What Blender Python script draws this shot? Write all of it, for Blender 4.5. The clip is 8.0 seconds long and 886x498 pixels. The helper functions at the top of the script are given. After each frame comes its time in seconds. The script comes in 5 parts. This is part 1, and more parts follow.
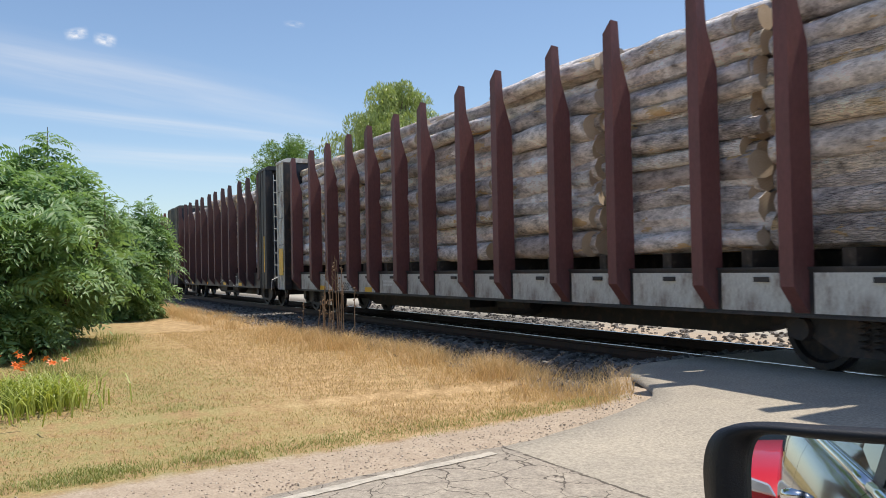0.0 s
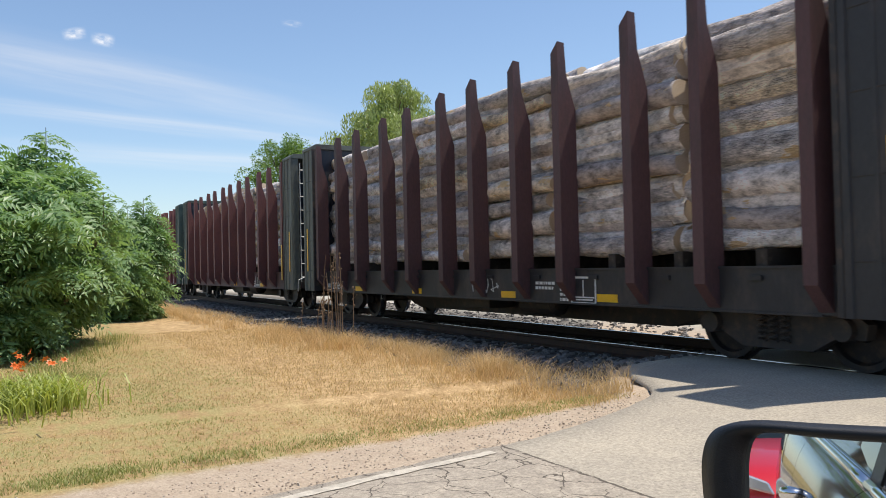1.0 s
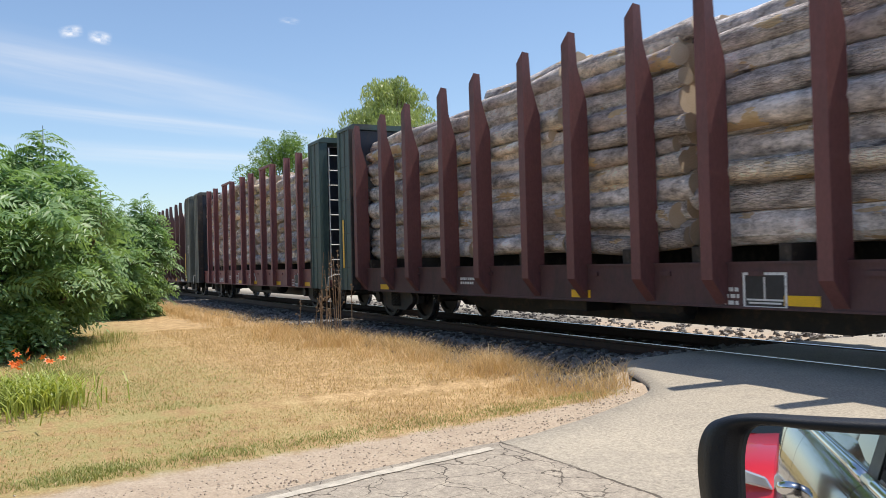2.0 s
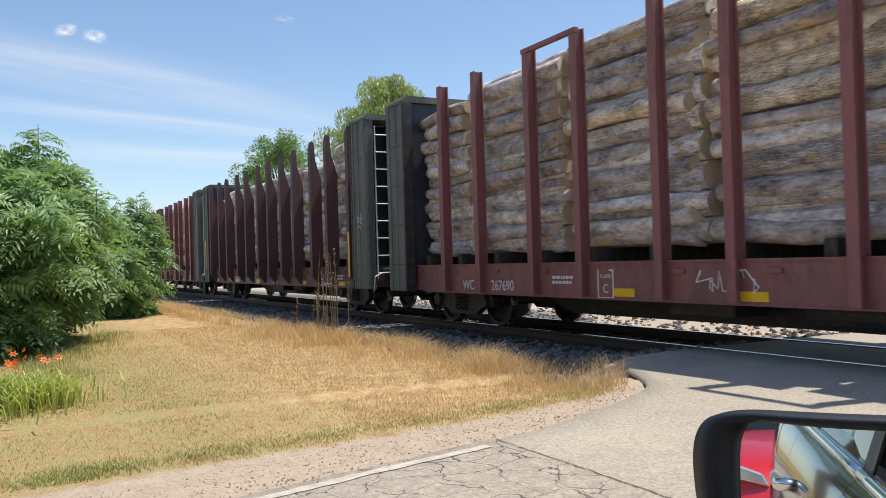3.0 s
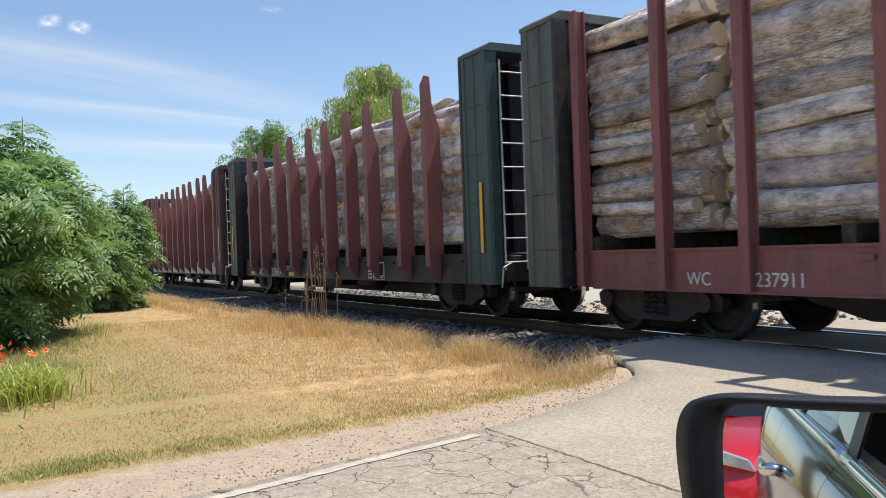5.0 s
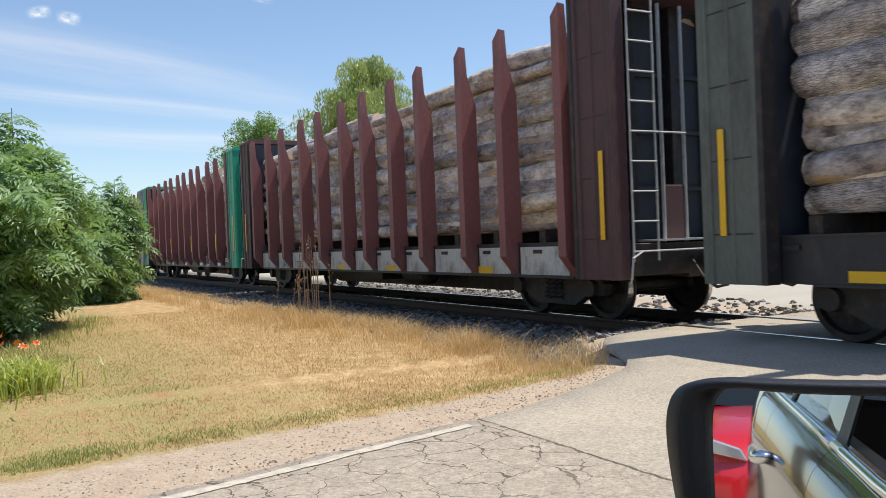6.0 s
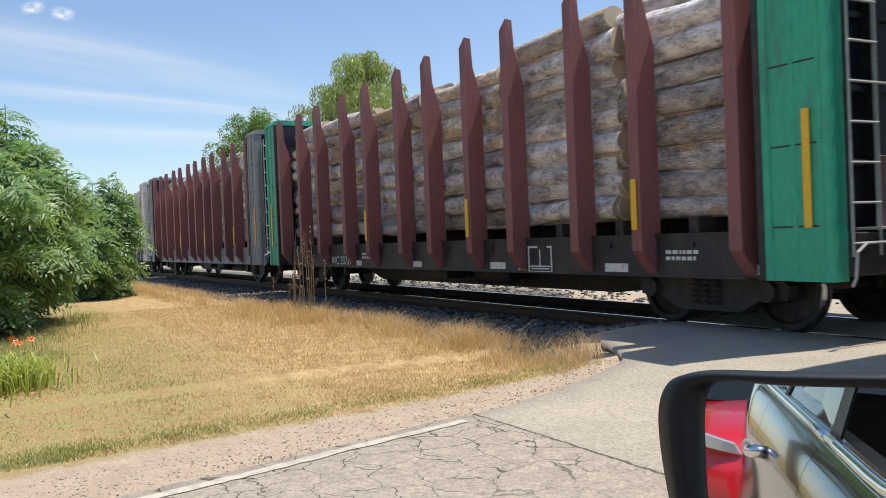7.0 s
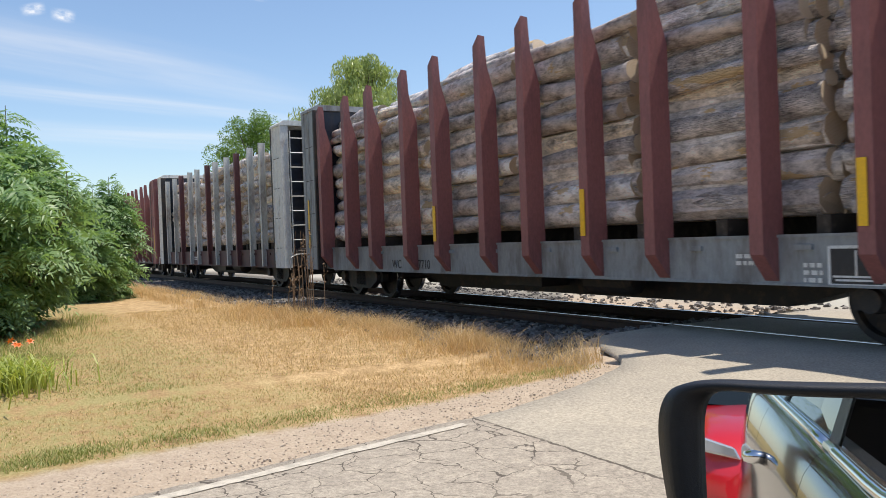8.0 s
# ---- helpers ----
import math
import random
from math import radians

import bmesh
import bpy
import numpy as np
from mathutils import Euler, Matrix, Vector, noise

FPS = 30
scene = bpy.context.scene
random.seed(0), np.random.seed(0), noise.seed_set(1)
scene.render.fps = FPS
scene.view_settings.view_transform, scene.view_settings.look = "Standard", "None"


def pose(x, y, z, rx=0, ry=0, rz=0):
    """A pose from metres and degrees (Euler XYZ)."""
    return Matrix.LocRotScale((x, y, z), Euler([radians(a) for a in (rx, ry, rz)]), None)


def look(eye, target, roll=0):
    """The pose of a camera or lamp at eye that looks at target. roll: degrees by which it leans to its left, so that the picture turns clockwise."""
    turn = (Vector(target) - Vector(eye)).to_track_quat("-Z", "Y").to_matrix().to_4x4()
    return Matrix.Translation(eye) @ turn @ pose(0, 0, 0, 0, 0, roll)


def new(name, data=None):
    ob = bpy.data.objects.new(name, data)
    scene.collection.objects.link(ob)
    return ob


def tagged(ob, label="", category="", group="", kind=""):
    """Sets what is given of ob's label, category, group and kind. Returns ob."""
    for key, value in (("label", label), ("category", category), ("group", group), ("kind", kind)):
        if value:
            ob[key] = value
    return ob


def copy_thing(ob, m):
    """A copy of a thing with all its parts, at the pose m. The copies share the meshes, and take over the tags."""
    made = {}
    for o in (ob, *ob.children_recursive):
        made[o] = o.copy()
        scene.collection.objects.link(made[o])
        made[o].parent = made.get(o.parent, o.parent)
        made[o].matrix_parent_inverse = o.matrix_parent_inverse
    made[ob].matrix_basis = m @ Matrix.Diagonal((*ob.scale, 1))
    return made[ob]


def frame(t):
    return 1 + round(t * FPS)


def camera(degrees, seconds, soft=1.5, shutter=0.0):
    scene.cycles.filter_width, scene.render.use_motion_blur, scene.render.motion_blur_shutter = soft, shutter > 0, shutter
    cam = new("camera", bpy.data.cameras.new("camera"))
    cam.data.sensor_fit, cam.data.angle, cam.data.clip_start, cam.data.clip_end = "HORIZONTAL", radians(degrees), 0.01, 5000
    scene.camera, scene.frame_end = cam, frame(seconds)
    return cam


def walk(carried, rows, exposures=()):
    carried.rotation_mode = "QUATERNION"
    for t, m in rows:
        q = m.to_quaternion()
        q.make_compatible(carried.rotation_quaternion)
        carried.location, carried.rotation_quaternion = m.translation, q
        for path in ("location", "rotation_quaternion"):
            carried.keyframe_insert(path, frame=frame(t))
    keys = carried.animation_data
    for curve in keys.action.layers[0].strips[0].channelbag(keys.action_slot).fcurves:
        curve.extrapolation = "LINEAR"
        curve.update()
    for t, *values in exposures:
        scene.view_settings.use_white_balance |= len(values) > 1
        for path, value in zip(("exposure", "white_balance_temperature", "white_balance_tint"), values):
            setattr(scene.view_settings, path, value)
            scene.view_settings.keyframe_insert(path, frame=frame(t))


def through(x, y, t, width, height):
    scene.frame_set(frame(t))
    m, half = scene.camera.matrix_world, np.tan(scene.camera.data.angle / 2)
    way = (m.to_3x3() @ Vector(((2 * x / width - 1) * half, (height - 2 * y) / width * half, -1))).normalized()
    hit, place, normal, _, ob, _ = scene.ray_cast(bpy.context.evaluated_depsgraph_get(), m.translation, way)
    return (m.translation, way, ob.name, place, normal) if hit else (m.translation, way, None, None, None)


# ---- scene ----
cam = camera(56.0, 8.0, soft=0.9, shutter=0.04)
PATH = [
    (0.0, (-0.009, 0.001, 1.301), (-8.925, 4.523, 1.517), -1.12),
    (0.5, (-0.004, -0.003, 1.302), (-8.918, 4.526, 1.517), -1.20),
    (1.0, (-0.002, -0.005, 1.303), (-8.909, 4.531, 1.509), -1.27),
    (1.5, (-0.003, -0.001, 1.300), (-8.911, 4.543, 1.488), -1.37),
    (3.0, (-0.001, -0.001, 1.300), (-8.883, 4.591, 1.444), -1.65),
    (3.5, (0.000, 0.000, 1.300), (-8.873, 4.609, 1.436), -1.72),
    (4.0, (0.000, 0.001, 1.299), (-8.861, 4.635, 1.413), -1.78),
    (4.5, (0.000, 0.003, 1.298), (-8.843, 4.671, 1.373), -1.91),
    (6.0, (-0.003, 0.010, 1.289), (-8.785, 4.792, 1.211), -2.19),
    (6.5, (-0.002, 0.011, 1.288), (-8.768, 4.820, 1.173), -2.23),
    (7.0, (-0.005, 0.016, 1.286), (-8.763, 4.841, 1.154), -2.29),
    (7.5, (-0.005, 0.017, 1.287), (-8.756, 4.854, 1.164), -2.22),
    (8.0, (-0.002, 0.012, 1.292), (-8.756, 4.845, 1.195), -2.08),
]
walk(cam, [(t, look(eye, target, roll)) for t, eye, target, roll in PATH], [(0.0, 0.17), (1.0, 0.24), (3.0, 0.29), (8.0, 0.29)])

# world, sun, exposure
SUN_ELEVATION = radians(69)
SUN_AZIMUTH = radians(15)
world = bpy.data.worlds.new("sky")
scene.world = world
world.use_nodes = True
wn = world.node_tree
sky = wn.nodes.new("ShaderNodeTexSky")
sky.sky_type = "NISHITA"
sky.sun_disc = False
sky.sun_elevation = SUN_ELEVATION
sky.sun_rotation = SUN_AZIMUTH
sky.altitude = 300
sky.air_density = 1.0
sky.dust_density = 0.7
sky.ozone_density = 2.6
wn.nodes["Background"].inputs["Strength"].default_value = 0.135
wn.links.new(sky.outputs[0], wn.nodes["Background"].inputs["Color"])
sun_data = bpy.data.lights.new("sun", "SUN")
sun_data.energy = 4.2
sun_data.angle = radians(0.55)
sun_data.color = (1.0, 0.93, 0.82)
sun = new("sun", sun_data)
sun.matrix_world = look((16 * math.cos(SUN_ELEVATION) * math.sin(SUN_AZIMUTH), 16 * math.cos(SUN_ELEVATION) * math.cos(SUN_AZIMUTH), 16 * math.sin(SUN_ELEVATION)), (0, 0, 0))


# materials
def nodes_of(name):
    m = bpy.data.materials.new(name)
    m.use_nodes = True
    return m, m.node_tree.nodes, m.node_tree.links


def ramp(nodes, stops):
    r = nodes.new("ShaderNodeValToRGB")
    while len(r.color_ramp.elements) < len(stops):
        r.color_ramp.elements.new(0.5)
    for e, (p, c) in zip(r.color_ramp.elements, stops):
        e.position, e.color = p, (*c, 1) if len(c) == 3 else c
    return r


def noise_tex(nodes, links, vec, scale, detail=5.0, rough=0.6):
    n = nodes.new("ShaderNodeTexNoise")
    n.inputs["Scale"].default_value = scale
    n.inputs["Detail"].default_value = detail
    n.inputs["Roughness"].default_value = rough
    links.new(vec, n.inputs["Vector"])
    return n


def mixc(nodes, links, fac, a, b, blend="MIX"):
    m = nodes.new("ShaderNodeMix")
    m.data_type, m.blend_type = "RGBA", blend
    for sock, v in ((0, fac), (6, a), (7, b)):
        if isinstance(v, (int, float)):
            m.inputs[sock].default_value = v
        elif isinstance(v, tuple):
            m.inputs[sock].default_value = (*v, 1)
        else:
            links.new(v, m.inputs[sock])
    return m.outputs[2]


def mathn(nodes, links, op, a, b=0.0, clamp=False):
    m = nodes.new("ShaderNodeMath")
    m.operation, m.use_clamp = op, clamp
    for i, v in enumerate((a, b)):
        if isinstance(v, (int, float)):
            m.inputs[i].default_value = v
        else:
            links.new(v, m.inputs[i])
    return m.outputs[0]


def smooth(nodes, links, v, lo, hi):
    m = nodes.new("ShaderNodeMapRange")
    m.interpolation_type = "SMOOTHSTEP"
    m.inputs[1].default_value, m.inputs[2].default_value = lo, hi
    links.new(v, m.inputs[0])
    return m.outputs[0]


def stretched(nodes, links, scale, space="Object"):
    tc = nodes.new("ShaderNodeTexCoord")
    mp = nodes.new("ShaderNodeMapping")
    mp.inputs["Scale"].default_value = scale
    links.new(tc.outputs[space], mp.inputs["Vector"])
    return mp.outputs[0]


def bump(nodes, links, height, bsdf, strength=0.4, distance=0.01):
    b = nodes.new("ShaderNodeBump")
    b.inputs["Strength"].default_value, b.inputs["Distance"].default_value = strength, distance
    links.new(height, b.inputs["Height"])
    links.new(b.outputs[0], bsdf.inputs["Normal"])


def worn(name, base, wear, scale=3.0, rough=0.6, metal=0.0, amount=0.5, streak=1.0, coat=0.0):
    """Painted or weathered surface: blotches, fine grain, and streaks that run down."""
    m, n, l = nodes_of(name)
    b = n["Principled BSDF"]
    v = stretched(n, l, (1, 1, streak))
    big = noise_tex(n, l, v, scale, 6, 0.65)
    fine = noise_tex(n, l, v, scale * 14, 4, 0.7)
    f = smooth(n, l, big.outputs[0], 0.62 - 0.3 * amount, 0.72 - 0.1 * amount)
    c = mixc(n, l, mathn(n, l, "MULTIPLY", f, 0.75), base, wear)
    g = ramp(n, [(0.3, (0.72, 0.72, 0.72)), (0.7, (1.12, 1.12, 1.12))])
    l.new(fine.outputs[0], g.inputs[0])
    l.new(mixc(n, l, 0.8, c, g.outputs[0], "MULTIPLY"), b.inputs["Base Color"])
    b.inputs["Roughness"].default_value, b.inputs["Metallic"].default_value = rough, metal
    b.inputs["Coat Weight"].default_value = coat
    bump(n, l, fine.outputs[0], b, 0.25, 0.004)
    return m


def plain(name, color, rough=0.5, metal=0.0, coat=0.0):
    m, n, l = nodes_of(name)
    b = n["Principled BSDF"]
    b.inputs["Base Color"].default_value = (*color, 1)
    b.inputs["Roughness"].default_value, b.inputs["Metallic"].default_value = rough, metal
    b.inputs["Coat Weight"].default_value = coat
    return m


def bark_material():
    """Weathered bark: grey tone from log to log, fine furrows along the grain, pale lichen, dark damp patches, bare yellow scars."""
    m, n, l = nodes_of("bark")
    b = n["Principled BSDF"]
    info = n.new("ShaderNodeObjectInfo")
    geo = n.new("ShaderNodeNewGeometry")
    rnd = mathn(n, l, "FRACT", mathn(n, l, "ADD", info.outputs["Random"], geo.outputs["Random Per Island"]))
    tone = ramp(n, [(0.0, (0.44, 0.375, 0.355)), (0.18, (0.72, 0.665, 0.65)), (0.36, (0.56, 0.50, 0.475)), (0.54, (0.82, 0.78, 0.765)), (0.70, (0.38, 0.325, 0.305)), (0.84, (0.68, 0.615, 0.59)), (0.94, (0.80, 0.67, 0.50)), (1.0, (0.62, 0.555, 0.53))])
    l.new(rnd, tone.inputs[0])
    tc = n.new("ShaderNodeTexCoord")
    off = n.new("ShaderNodeVectorMath")
    off.operation = "MULTIPLY_ADD"
    comb = n.new("ShaderNodeCombineXYZ")
    for i in range(3):
        l.new(rnd, comb.inputs[i])
    off.inputs[1].default_value = (37, 31, 53)
    l.new(comb.outputs[0], off.inputs[0])
    l.new(tc.outputs["Object"], off.inputs[2])

    def mapped(sc):
        mp = n.new("ShaderNodeMapping")
        mp.inputs["Scale"].default_value = sc
        l.new(off.outputs[0], mp.inputs["Vector"])
        return mp.outputs[0]
    furrow = noise_tex(n, l, mapped((0.7, 1.9, 1.9)), 11.0, 6, 0.75)
    plate_edges = n.new("ShaderNodeTexVoronoi")
    plate_edges.feature = "DISTANCE_TO_EDGE"
    plate_edges.inputs["Scale"].default_value = 15.0
    l.new(mapped((0.55, 2.4, 2.4)), plate_edges.inputs["Vector"])
    flake = noise_tex(n, l, mapped((0.8, 1.3, 1.3)), 3.6, 7, 0.74)
    scar = noise_tex(n, l, mapped((0.55, 1.5, 1.5)), 1.9, 5, 0.6)
    rr = ramp(n, [(0.33, (0.22, 0.205, 0.20)), (0.42, (0.72, 0.70, 0.70)), (0.49, (1.08, 1.07, 1.06)), (0.60, (1.55, 1.55, 1.56))])
    l.new(flake.outputs[0], rr.inputs[0])
    fr = ramp(n, [(0.33, (0.52, 0.50, 0.50)), (0.46, (1.0, 1.0, 1.0)), (0.66, (1.25, 1.25, 1.25))])
    l.new(furrow.outputs[0], fr.inputs[0])
    crack = ramp(n, [(0.0, (0.42, 0.40, 0.40)), (0.09, (1.0, 1.0, 1.0))])
    l.new(plate_edges.outputs[0], crack.inputs[0])
    # only some logs have rough plated bark, the others are smooth
    rough = smooth(n, l, mathn(n, l, "FRACT", mathn(n, l, "MULTIPLY", rnd, 7.3)), 0.35, 0.6)
    c = mixc(n, l, 0.85, tone.outputs[0], rr.outputs[0], "MULTIPLY")
    c = mixc(n, l, 0.9, c, fr.outputs[0], "MULTIPLY")
    c = mixc(n, l, mathn(n, l, "MULTIPLY", rough, 0.22), c, mixc(n, l, 1.0, c, crack.outputs[0], "MULTIPLY"))
    bare = mixc(n, l, furrow.outputs[0], (0.58, 0.36, 0.16), (0.80, 0.62, 0.36))
    c = mixc(n, l, mathn(n, l, "MULTIPLY", smooth(n, l, scar.outputs[0], 0.61, 0.63), 0.85), c, bare)
    l.new(c, b.inputs["Base Color"])
    b.inputs["Roughness"].default_value = 0.88
    b.inputs["Specular IOR Level"].default_value = 0.25
    hgt = mathn(n, l, "ADD", mathn(n, l, "ADD", furrow.outputs[0], flake.outputs[0]), mathn(n, l, "MULTIPLY", smooth(n, l, plate_edges.outputs[0], 0.0, 0.12), mathn(n, l, "MULTIPLY", rough, 0.5)))
    bump(n, l, hgt, b, 1.0, 0.035)
    return m


def cut_wood_material():
    m, n, l = nodes_of("cut_wood")
    b = n["Principled BSDF"]
    v = stretched(n, l, (1, 1, 1))
    w = n.new("ShaderNodeTexWave")
    w.wave_type, w.rings_direction = "RINGS", "X"
    w.inputs["Scale"].default_value, w.inputs["Distortion"].default_value = 9, 3
    l.new(v, w.inputs["Vector"])
    t = noise_tex(n, l, v, 6, 5)
    r = ramp(n, [(0.0, (0.46, 0.34, 0.23)), (1.0, (0.66, 0.54, 0.40))])
    l.new(mathn(n, l, "ADD", mathn(n, l, "MULTIPLY", w.outputs[1], 0.15), mathn(n, l, "MULTIPLY", t.outputs[0], 0.85)), r.inputs[0])
    l.new(r.outputs[0], b.inputs["Base Color"])
    b.inputs["Roughness"].default_value = 0.8
    return m


def leaf_material(name, dark, light, through=0.35):
    m, n, l = nodes_of(name)
    b = n["Principled BSDF"]
    geo = n.new("ShaderNodeNewGeometry")
    v = stretched(n, l, (1, 1, 1))
    t = noise_tex(n, l, v, 1.3, 3)
    f = mathn(n, l, "ADD", mathn(n, l, "MULTIPLY", geo.outputs["Random Per Island"], 0.6), mathn(n, l, "MULTIPLY", t.outputs[0], 0.4))
    c = mixc(n, l, f, dark, light)
    l.new(c, b.inputs["Base Color"])
    b.inputs["Roughness"].default_value = 0.42
    tr = n.new("ShaderNodeBsdfTranslucent")
    l.new(mixc(n, l, 0.6, c, (1.0, 1.0, 0.25), "MULTIPLY"), tr.inputs["Color"])
    mix = n.new("ShaderNodeMixShader")
    mix.inputs[0].default_value = through
    l.new(b.outputs[0], mix.inputs[1])
    l.new(tr.outputs[0], mix.inputs[2])
    l.new(mix.outputs[0], n["Material Output"].inputs[0])
    return m


def ground_material():
    """Mown dry lawn, stony shoulder along the road, dusty ballast bed along the track, fields beyond."""
    m, n, l = nodes_of("ground")
    b = n["Principled BSDF"]
    tc = n.new("ShaderNodeTexCoord")
    p = tc.outputs["Object"]
    xyz = n.new("ShaderNodeSeparateXYZ")
    l.new(p, xyz.inputs[0])
    patch = noise_tex(n, l, p, 0.55, 5, 0.6)
    mid = noise_tex(n, l, p, 4.0, 6, 0.7)
    fine = noise_tex(n, l, p, 24, 7, 0.85)
    straw = ramp(n, [(0.36, (0.21, 0.137, 0.068)), (0.5, (0.45, 0.305, 0.155)), (0.62, (0.67, 0.48, 0.28))])
    l.new(mathn(n, l, "ADD", mathn(n, l, "MULTIPLY", mid.outputs[0], 0.5), mathn(n, l, "MULTIPLY", fine.outputs[0], 0.5)), straw.inputs[0])
    green = mixc(n, l, fine.outputs[0], (0.13, 0.15, 0.05), (0.40, 0.36, 0.15))
    near = smooth(n, l, mathn(n, l, "ADD", xyz.outputs[1], mathn(n, l, "MULTIPLY", patch.outputs[0], 2.0)), 4.2, 2.2)
    gf = mathn(n, l, "MULTIPLY", smooth(n, l, mid.outputs[0], 0.36, 0.60), near)
    grass = mixc(n, l, mathn(n, l, "MULTIPLY", gf, 0.75), straw.outputs[0], green)
    vor = n.new("ShaderNodeTexVoronoi")
    vor.inputs["Scale"].default_value = 38
    l.new(p, vor.inputs["Vector"])
    dirt = ramp(n, [(0.30, (0.30, 0.235, 0.175)), (0.48, (0.44, 0.35, 0.265)), (0.66, (0.56, 0.46, 0.355))])
    l.new(mathn(n, l, "ADD", mathn(n, l, "MULTIPLY", fine.outputs[0], 0.65), mathn(n, l, "MULTIPLY", mid.outputs[0], 0.35)), dirt.inputs[0])
    slope = mathn(n, l, "MULTIPLY", mathn(n, l, "SUBTRACT", xyz.outputs[1], 3.0), 0.13)
    flare = mathn(n, l, "MULTIPLY", mathn(n, l, "MAXIMUM", mathn(n, l, "SUBTRACT", xyz.outputs[1], 5.1), 0.0), 1.25)
    slope = mathn(n, l, "ADD", slope, flare)
    edge = mathn(n, l, "ADD", mathn(n, l, "ADD", xyz.outputs[0], slope), mathn(n, l, "MULTIPLY", mid.outputs[0], 0.5))
    shoulder = smooth(n, l, edge, -6.0, -5.75)
    bal = mixc(n, l, vor.outputs[1], (0.06, 0.055, 0.05), (0.20, 0.18, 0.16))
    yy = mathn(n, l, "ADD", xyz.outputs[1], mathn(n, l, "MULTIPLY", mathn(n, l, "SUBTRACT", mid.outputs[0], 0.5), 1.2))
    bf = mathn(n, l, "MULTIPLY", smooth(n, l, yy, 4.9, 5.5), smooth(n, l, yy, 12.6, 12.0))
    c = mixc(n, l, bf, grass, bal)
    c = mixc(n, l, shoulder, c, dirt.outputs[0])
    far = smooth(n, l, xyz.outputs[1], 11.2, 12.4)
    c = mixc(n, l, far, c, mixc(n, l, patch.outputs[0], (0.50, 0.47, 0.42), (0.36, 0.34, 0.27)))
    l.new(c, b.inputs["Base Color"])
    b.inputs["Roughness"].default_value = 0.95
    b.inputs["Specular IOR Level"].default_value = 0.1
    bump(n, l, mathn(n, l, "ADD", fine.outputs[0], vor.outputs[0]), b, 0.5, 0.02)
    return m


def asphalt_material(name):
    """Bleached road: a cracked older surface up to a seam, a newer coarse one from there to the crossing."""
    m, n, l = nodes_of(name)
    b = n["Principled BSDF"]
    tc = n.new("ShaderNodeTexCoord")
    p = tc.outputs["Object"]
    xyz = n.new("ShaderNodeSeparateXYZ")
    l.new(p, xyz.inputs[0])
    big = noise_tex(n, l, p, 0.9, 6, 0.65)
    mid = noise_tex(n, l, p, 7.0, 5, 0.7)
    fine = noise_tex(n, l, p, 42, 5, 0.85)
    vor = n.new("ShaderNodeTexVoronoi")
    vor.inputs["Scale"].default_value = 55
    l.new(p, vor.inputs["Vector"])
    off = n.new("ShaderNodeVectorMath")
    off.operation = "MULTIPLY_ADD"
    off.inputs[1].default_value = (0.35, 0.35, 0)
    warp = noise_tex(n, l, p, 2.6, 4, 0.6)
    l.new(warp.outputs["Color"], off.inputs[0])
    l.new(p, off.inputs[2])
    cell = n.new("ShaderNodeTexVoronoi")
    cell.feature = "DISTANCE_TO_EDGE"
    cell.inputs["Scale"].default_value = 3.5
    l.new(off.outputs[0], cell.inputs["Vector"])
    width = mathn(n, l, "ADD", mathn(n, l, "MULTIPLY", smooth(n, l, big.outputs[0], 0.4, 0.65), 0.018), 0.008)
    crack = mathn(n, l, "LESS_THAN", cell.outputs[0], width)
    wy = mathn(n, l, "ADD", xyz.outputs[1], mathn(n, l, "MULTIPLY", mathn(n, l, "SUBTRACT", mid.outputs[0], 0.5), 0.10))
    old = mathn(n, l, "LESS_THAN", wy, 3.06)
    reach = smooth(n, l, mathn(n, l, "ADD", xyz.outputs[0], mathn(n, l, "MULTIPLY", big.outputs[0], 1.2)), -2.2, -3.4)
    crack = mathn(n, l, "MULTIPLY", mathn(n, l, "MULTIPLY", crack, old), reach)
    seam = mathn(n, l, "LESS_THAN", mathn(n, l, "ABSOLUTE", mathn(n, l, "SUBTRACT", wy, 3.06)), 0.014)
    seam = mathn(n, l, "MULTIPLY", seam, smooth(n, l, mid.outputs[0], 0.36, 0.5))
    crack = mathn(n, l, "MAXIMUM", crack, seam)
    newer = mixc(n, l, smooth(n, l, big.outputs[0], 0.35, 0.7), (0.365, 0.325, 0.268), (0.435, 0.385, 0.31))
    older = mixc(n, l, smooth(n, l, mid.outputs[0], 0.35, 0.7), (0.33, 0.288, 0.238), (0.415, 0.362, 0.296))
    c = mixc(n, l, old, newer, older)
    sp = ramp(n, [(0.34, (0.58, 0.57, 0.56)), (0.5, (1, 1, 1)), (0.66, (1.42, 1.40, 1.36))])
    l.new(fine.outputs[0], sp.inputs[0])
    c = mixc(n, l, 0.9, c, sp.outputs[0], "MULTIPLY")
    tar = noise_tex(n, l, p, 11, 2, 0.5)
    c = mixc(n, l, mathn(n, l, "MULTIPLY", smooth(n, l, tar.outputs[0], 0.70, 0.74), 0.5), c, (0.20, 0.17, 0.14))
    c = mixc(n, l, mathn(n, l, "MULTIPLY", crack, 0.9), c, (0.09, 0.075, 0.062))
    l.new(c, b.inputs["Base Color"])
    b.inputs["Roughness"].default_value = 0.92
    b.inputs["Specular IOR Level"].default_value = 0.2
    hgt = mathn(n, l, "SUBTRACT", mathn(n, l, "ADD", mathn(n, l, "MULTIPLY", fine.outputs[0], 0.5), mathn(n, l, "MULTIPLY", vor.outputs[0], 0.5)), mathn(n, l, "MULTIPLY", crack, 2.0))
    bump(n, l, hgt, b, 0.6, 0.006)
